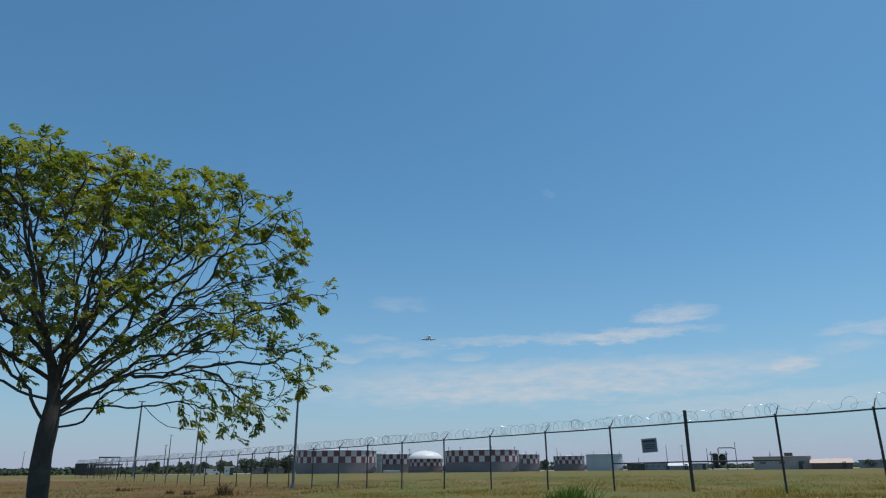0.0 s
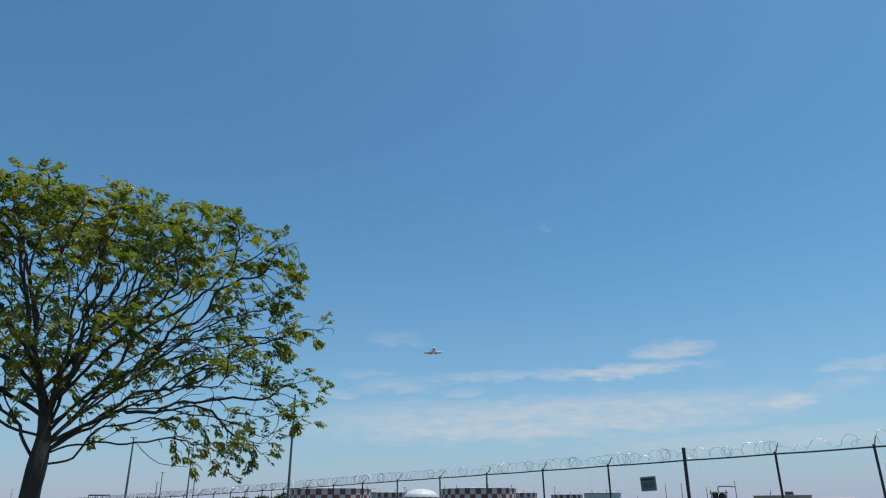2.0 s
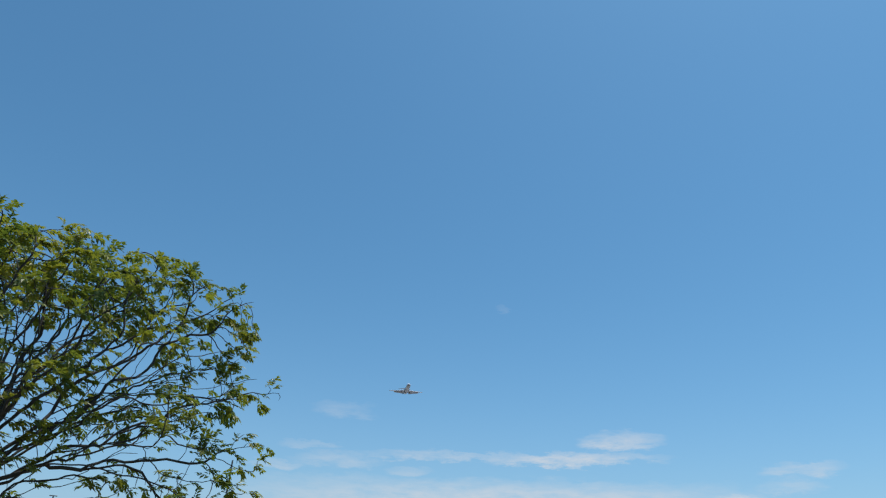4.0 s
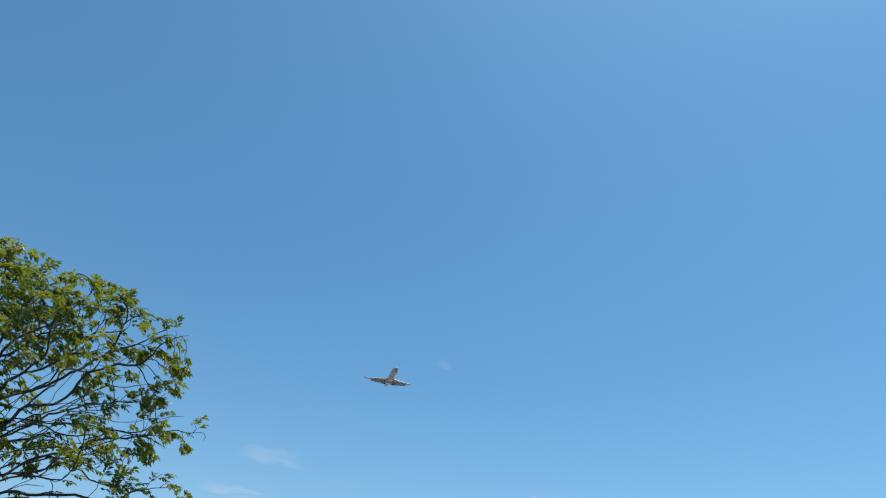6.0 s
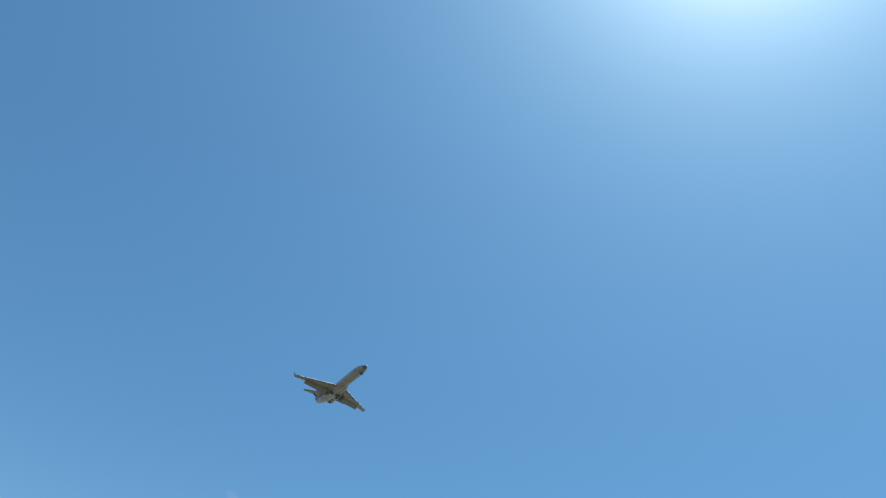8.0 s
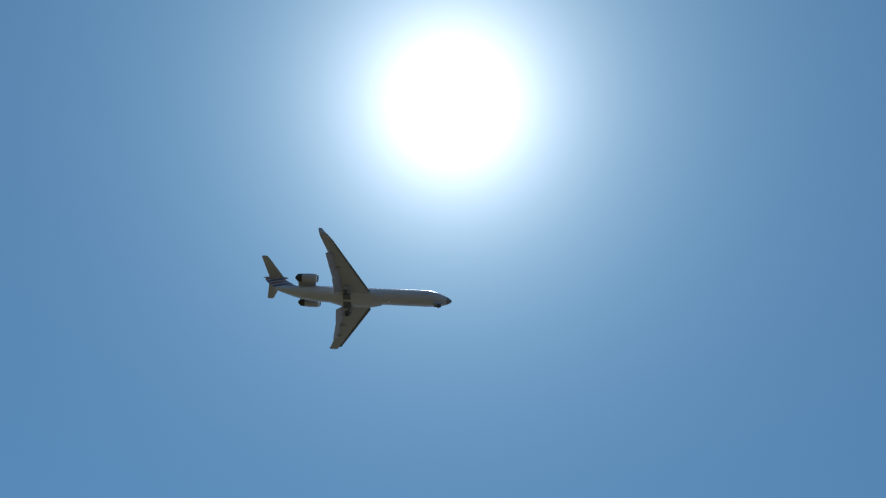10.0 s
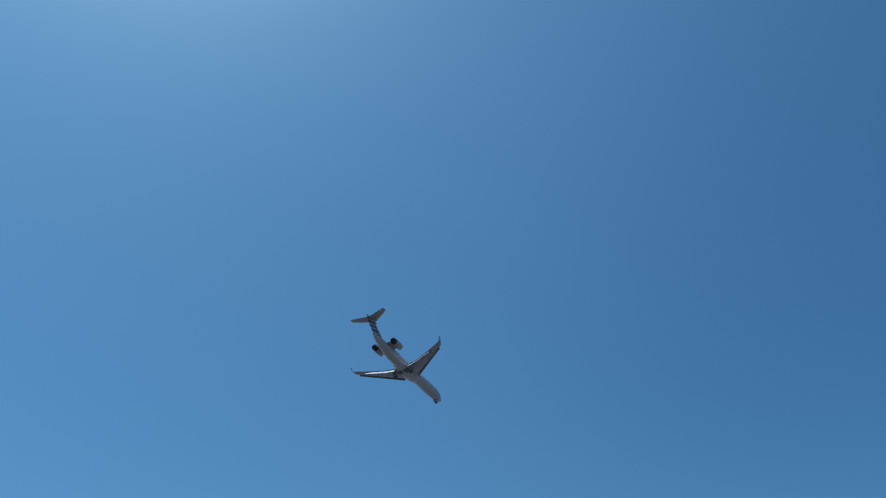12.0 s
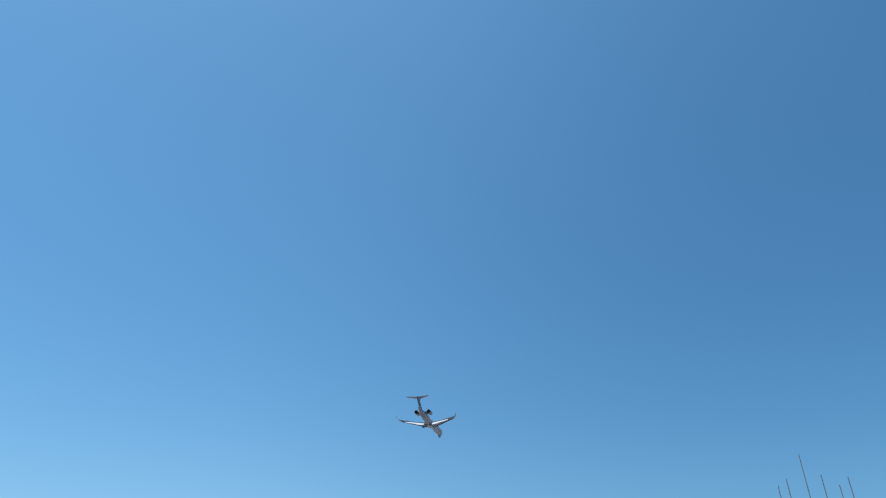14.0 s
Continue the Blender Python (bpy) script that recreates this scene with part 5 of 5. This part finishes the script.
        part("lamp_housing", g, JET_DARK, wing)
        g = Geo()
        g.rings([circle_ring(x, -0.84, r, r, 12, side * 1.6) for x, r in ((2.65, 0.12), (2.66, 0.11))])
        part("landing_light", g, LIGHT, wing, "round clear landing light")
    # fin, tail bullet and dorsal fillet
    g = Geo()
    fin = [(-7.2, 4.9, 0.1, 1.15), (-8.9, 4.6, 0.42, 1.35), (-10.6, 4.35, 0.4, 2.4), (-12.3, 3.7, 0.36, 3.7), (-12.95, 3.1, 0.32, 4.4)]
    g.rings([wing_section(le, ch, th, lambda x, v, zz=zz: (x, v, zz)) for le, ch, th, zz in fin])
    part("fin", g, FIN, jet, "white tail fin with slanting dark stripes", "edges")
    g = Geo()
    g.rings([circle_ring(x, 4.45, r, r, 12) for x, r in ((-12.2, 0.03), (-12.6, 0.18), (-13.6, 0.26), (-15.2, 0.2), (-16.3, 0.1), (-16.6, 0.02))])
    part("tail_bullet", g, JET_GREY, jet, smooth="edges")
    g = Geo()
    g.tube([(14.05, 0, -1.15), (14.1, 0, -2.0)], [0.09, 0.07], 8)
    g.tube([(14.1, -0.2, -2.0), (14.1, 0.2, -2.0)], 0.05, 8)
    g.tube([(14.1, 0, -1.7), (13.3, 0, -1.25)], 0.05, 6)
    leg = part("nose_gear", g, STEEL, jet, smooth="edges")
    for off in (-0.2, 0.2):
        g = Geo()
        g.rings([[(14.1 + r * math.cos(a), off + dy, -2.0 + r * math.sin(a)) for a in (k * math.pi / 8 for k in range(16))]
                 for dy, r in ((-0.07, 0.1), (-0.08, 0.19), (-0.05, 0.24), (0.05, 0.24), (0.08, 0.19), (0.07, 0.1))])
        part("tyre", g, TYRE, leg, smooth="edges")
    for side in (-1, 1):
        g = Geo()
        g.box((13.9, side * 0.36, -1.6), (1.2, 0.04, 0.55), bevel=0.015)
        part("gear_door", g, JET_GREY, leg)
    g = Geo()
    g.rings([circle_ring(x, -1.75, r, r, 10) for x, r in ((14.16, 0.1), (14.4, 0.1), (14.4, 0.085), (14.3, 0.085))], caps=False)
    part("lamp_housing", g, JET_DARK, leg)
    g = Geo()
    g.rings([circle_ring(x, -1.75, r, r, 10) for x, r in ((14.29, 0.08), (14.3, 0.075))])
    part("taxi_light", g, LIGHT, leg, "round clear taxi light")
    g = Geo()
    g.add([(6.2, -0.02, -1.33), (5.7, -0.02, -1.33), (5.85, -0.02, -1.62), (6.0, -0.02, -1.62), (6.2, 0.02, -1.33), (5.7, 0.02, -1.33), (5.85, 0.02, -1.62), (6.0, 0.02, -1.62)],
          [(0, 1, 2, 3), (7, 6, 5, 4), (0, 4, 5, 1), (1, 5, 6, 2), (2, 6, 7, 3), (3, 7, 4, 0)])
    part("belly_antenna", g, JET_WHITE, body)
    return jet


jet = build_jet()

FLIGHT = [
    (0, pose(-24.85, 806.04, 149.44, 1.53, 0.59, -85.49)),
    (0.5, pose(-21.72, 760.46, 146.10, 1.53, 0.59, -85.49)),
    (1, pose(-18.26, 715.58, 143.04, 1.53, 0.59, -85.49)),
    (1.5, pose(-13.08, 671.62, 139.24, 1.53, 0.59, -85.49)),
    (2, pose(-11.76, 627.96, 137.18, 1.53, 0.59, -85.49)),
    (2.5, pose(-8.76, 585.22, 134.30, 1.53, 0.59, -85.49)),
    (3, pose(0.33, 543.60, 129.97, 1.53, 0.59, -85.49)),
    (3.2, pose(1.77, 526.91, 129.15, 1.53, 0.59, -85.49)),
    (3.7, pose(4.58, 485.53, 127.71, 1.53, 0.59, -85.49)),
    (4.25, pose(9.19, 441.15, 124.72, 1.53, 0.59, -85.49)),
    (4.8, pose(13.79, 397.60, 121.75, 1.53, 0.59, -85.49)),
    (5.3, pose(16.36, 358.90, 118.76, 1.53, 0.59, -85.49)),
    (5.5, pose(18.29, 343.60, 117.51, 1.53, 0.59, -85.49)),
    (6, pose(23.37, 305.44, 115.32, 1.53, 0.59, -85.49)),
    (6.5, pose(28.43, 267.86, 113.16, 1.53, 0.59, -85.49)),
    (7, pose(32.03, 231.27, 110.49, 1.53, 0.59, -85.49)),
    (7.2, pose(34.36, 216.78, 109.21, 1.53, 0.59, -85.49)),
    (7.6, pose(36.90, 188.31, 107.00, 1.53, 0.59, -85.49)),
    (8, pose(40.18, 160.04, 104.96, 1.53, 0.59, -85.49)),
    (8.4, pose(43.45, 132.17, 102.95, 1.53, 0.59, -85.49)),
    (8.8, pose(46.74, 104.68, 100.99, 1.53, 0.59, -85.49)),
    (9.3, pose(51.05, 71.07, 98.97, 1.53, 0.59, -85.49)),
    (9.5, pose(52.84, 57.76, 98.24, 1.53, 0.59, -85.49)),
    (10, pose(57.34, 24.50, 96.41, 1.53, 0.59, -85.49)),
    (10.5, pose(61.89, -8.72, 94.57, 1.53, 0.59, -85.49)),
    (11, pose(66.47, -41.89, 92.71, 1.53, 0.59, -85.49)),
    (11.5, pose(71.11, -74.99, 90.82, 1.53, 0.59, -85.49)),
    (12, pose(75.80, -108.02, 88.92, 1.53, 0.59, -85.49)),
    (12.5, pose(80.54, -141.01, 86.99, 1.53, 0.59, -85.49)),
    (13, pose(85.33, -173.94, 85.03, 1.53, 0.59, -85.49)),
    (13.5, pose(90.21, -206.77, 83.09, 1.53, 0.59, -85.49)),
    (14, pose(94.98, -239.63, 81.09, 1.53, 0.59, -85.49)),
]


def motions():
    walk(jet, FLIGHT)


motions()
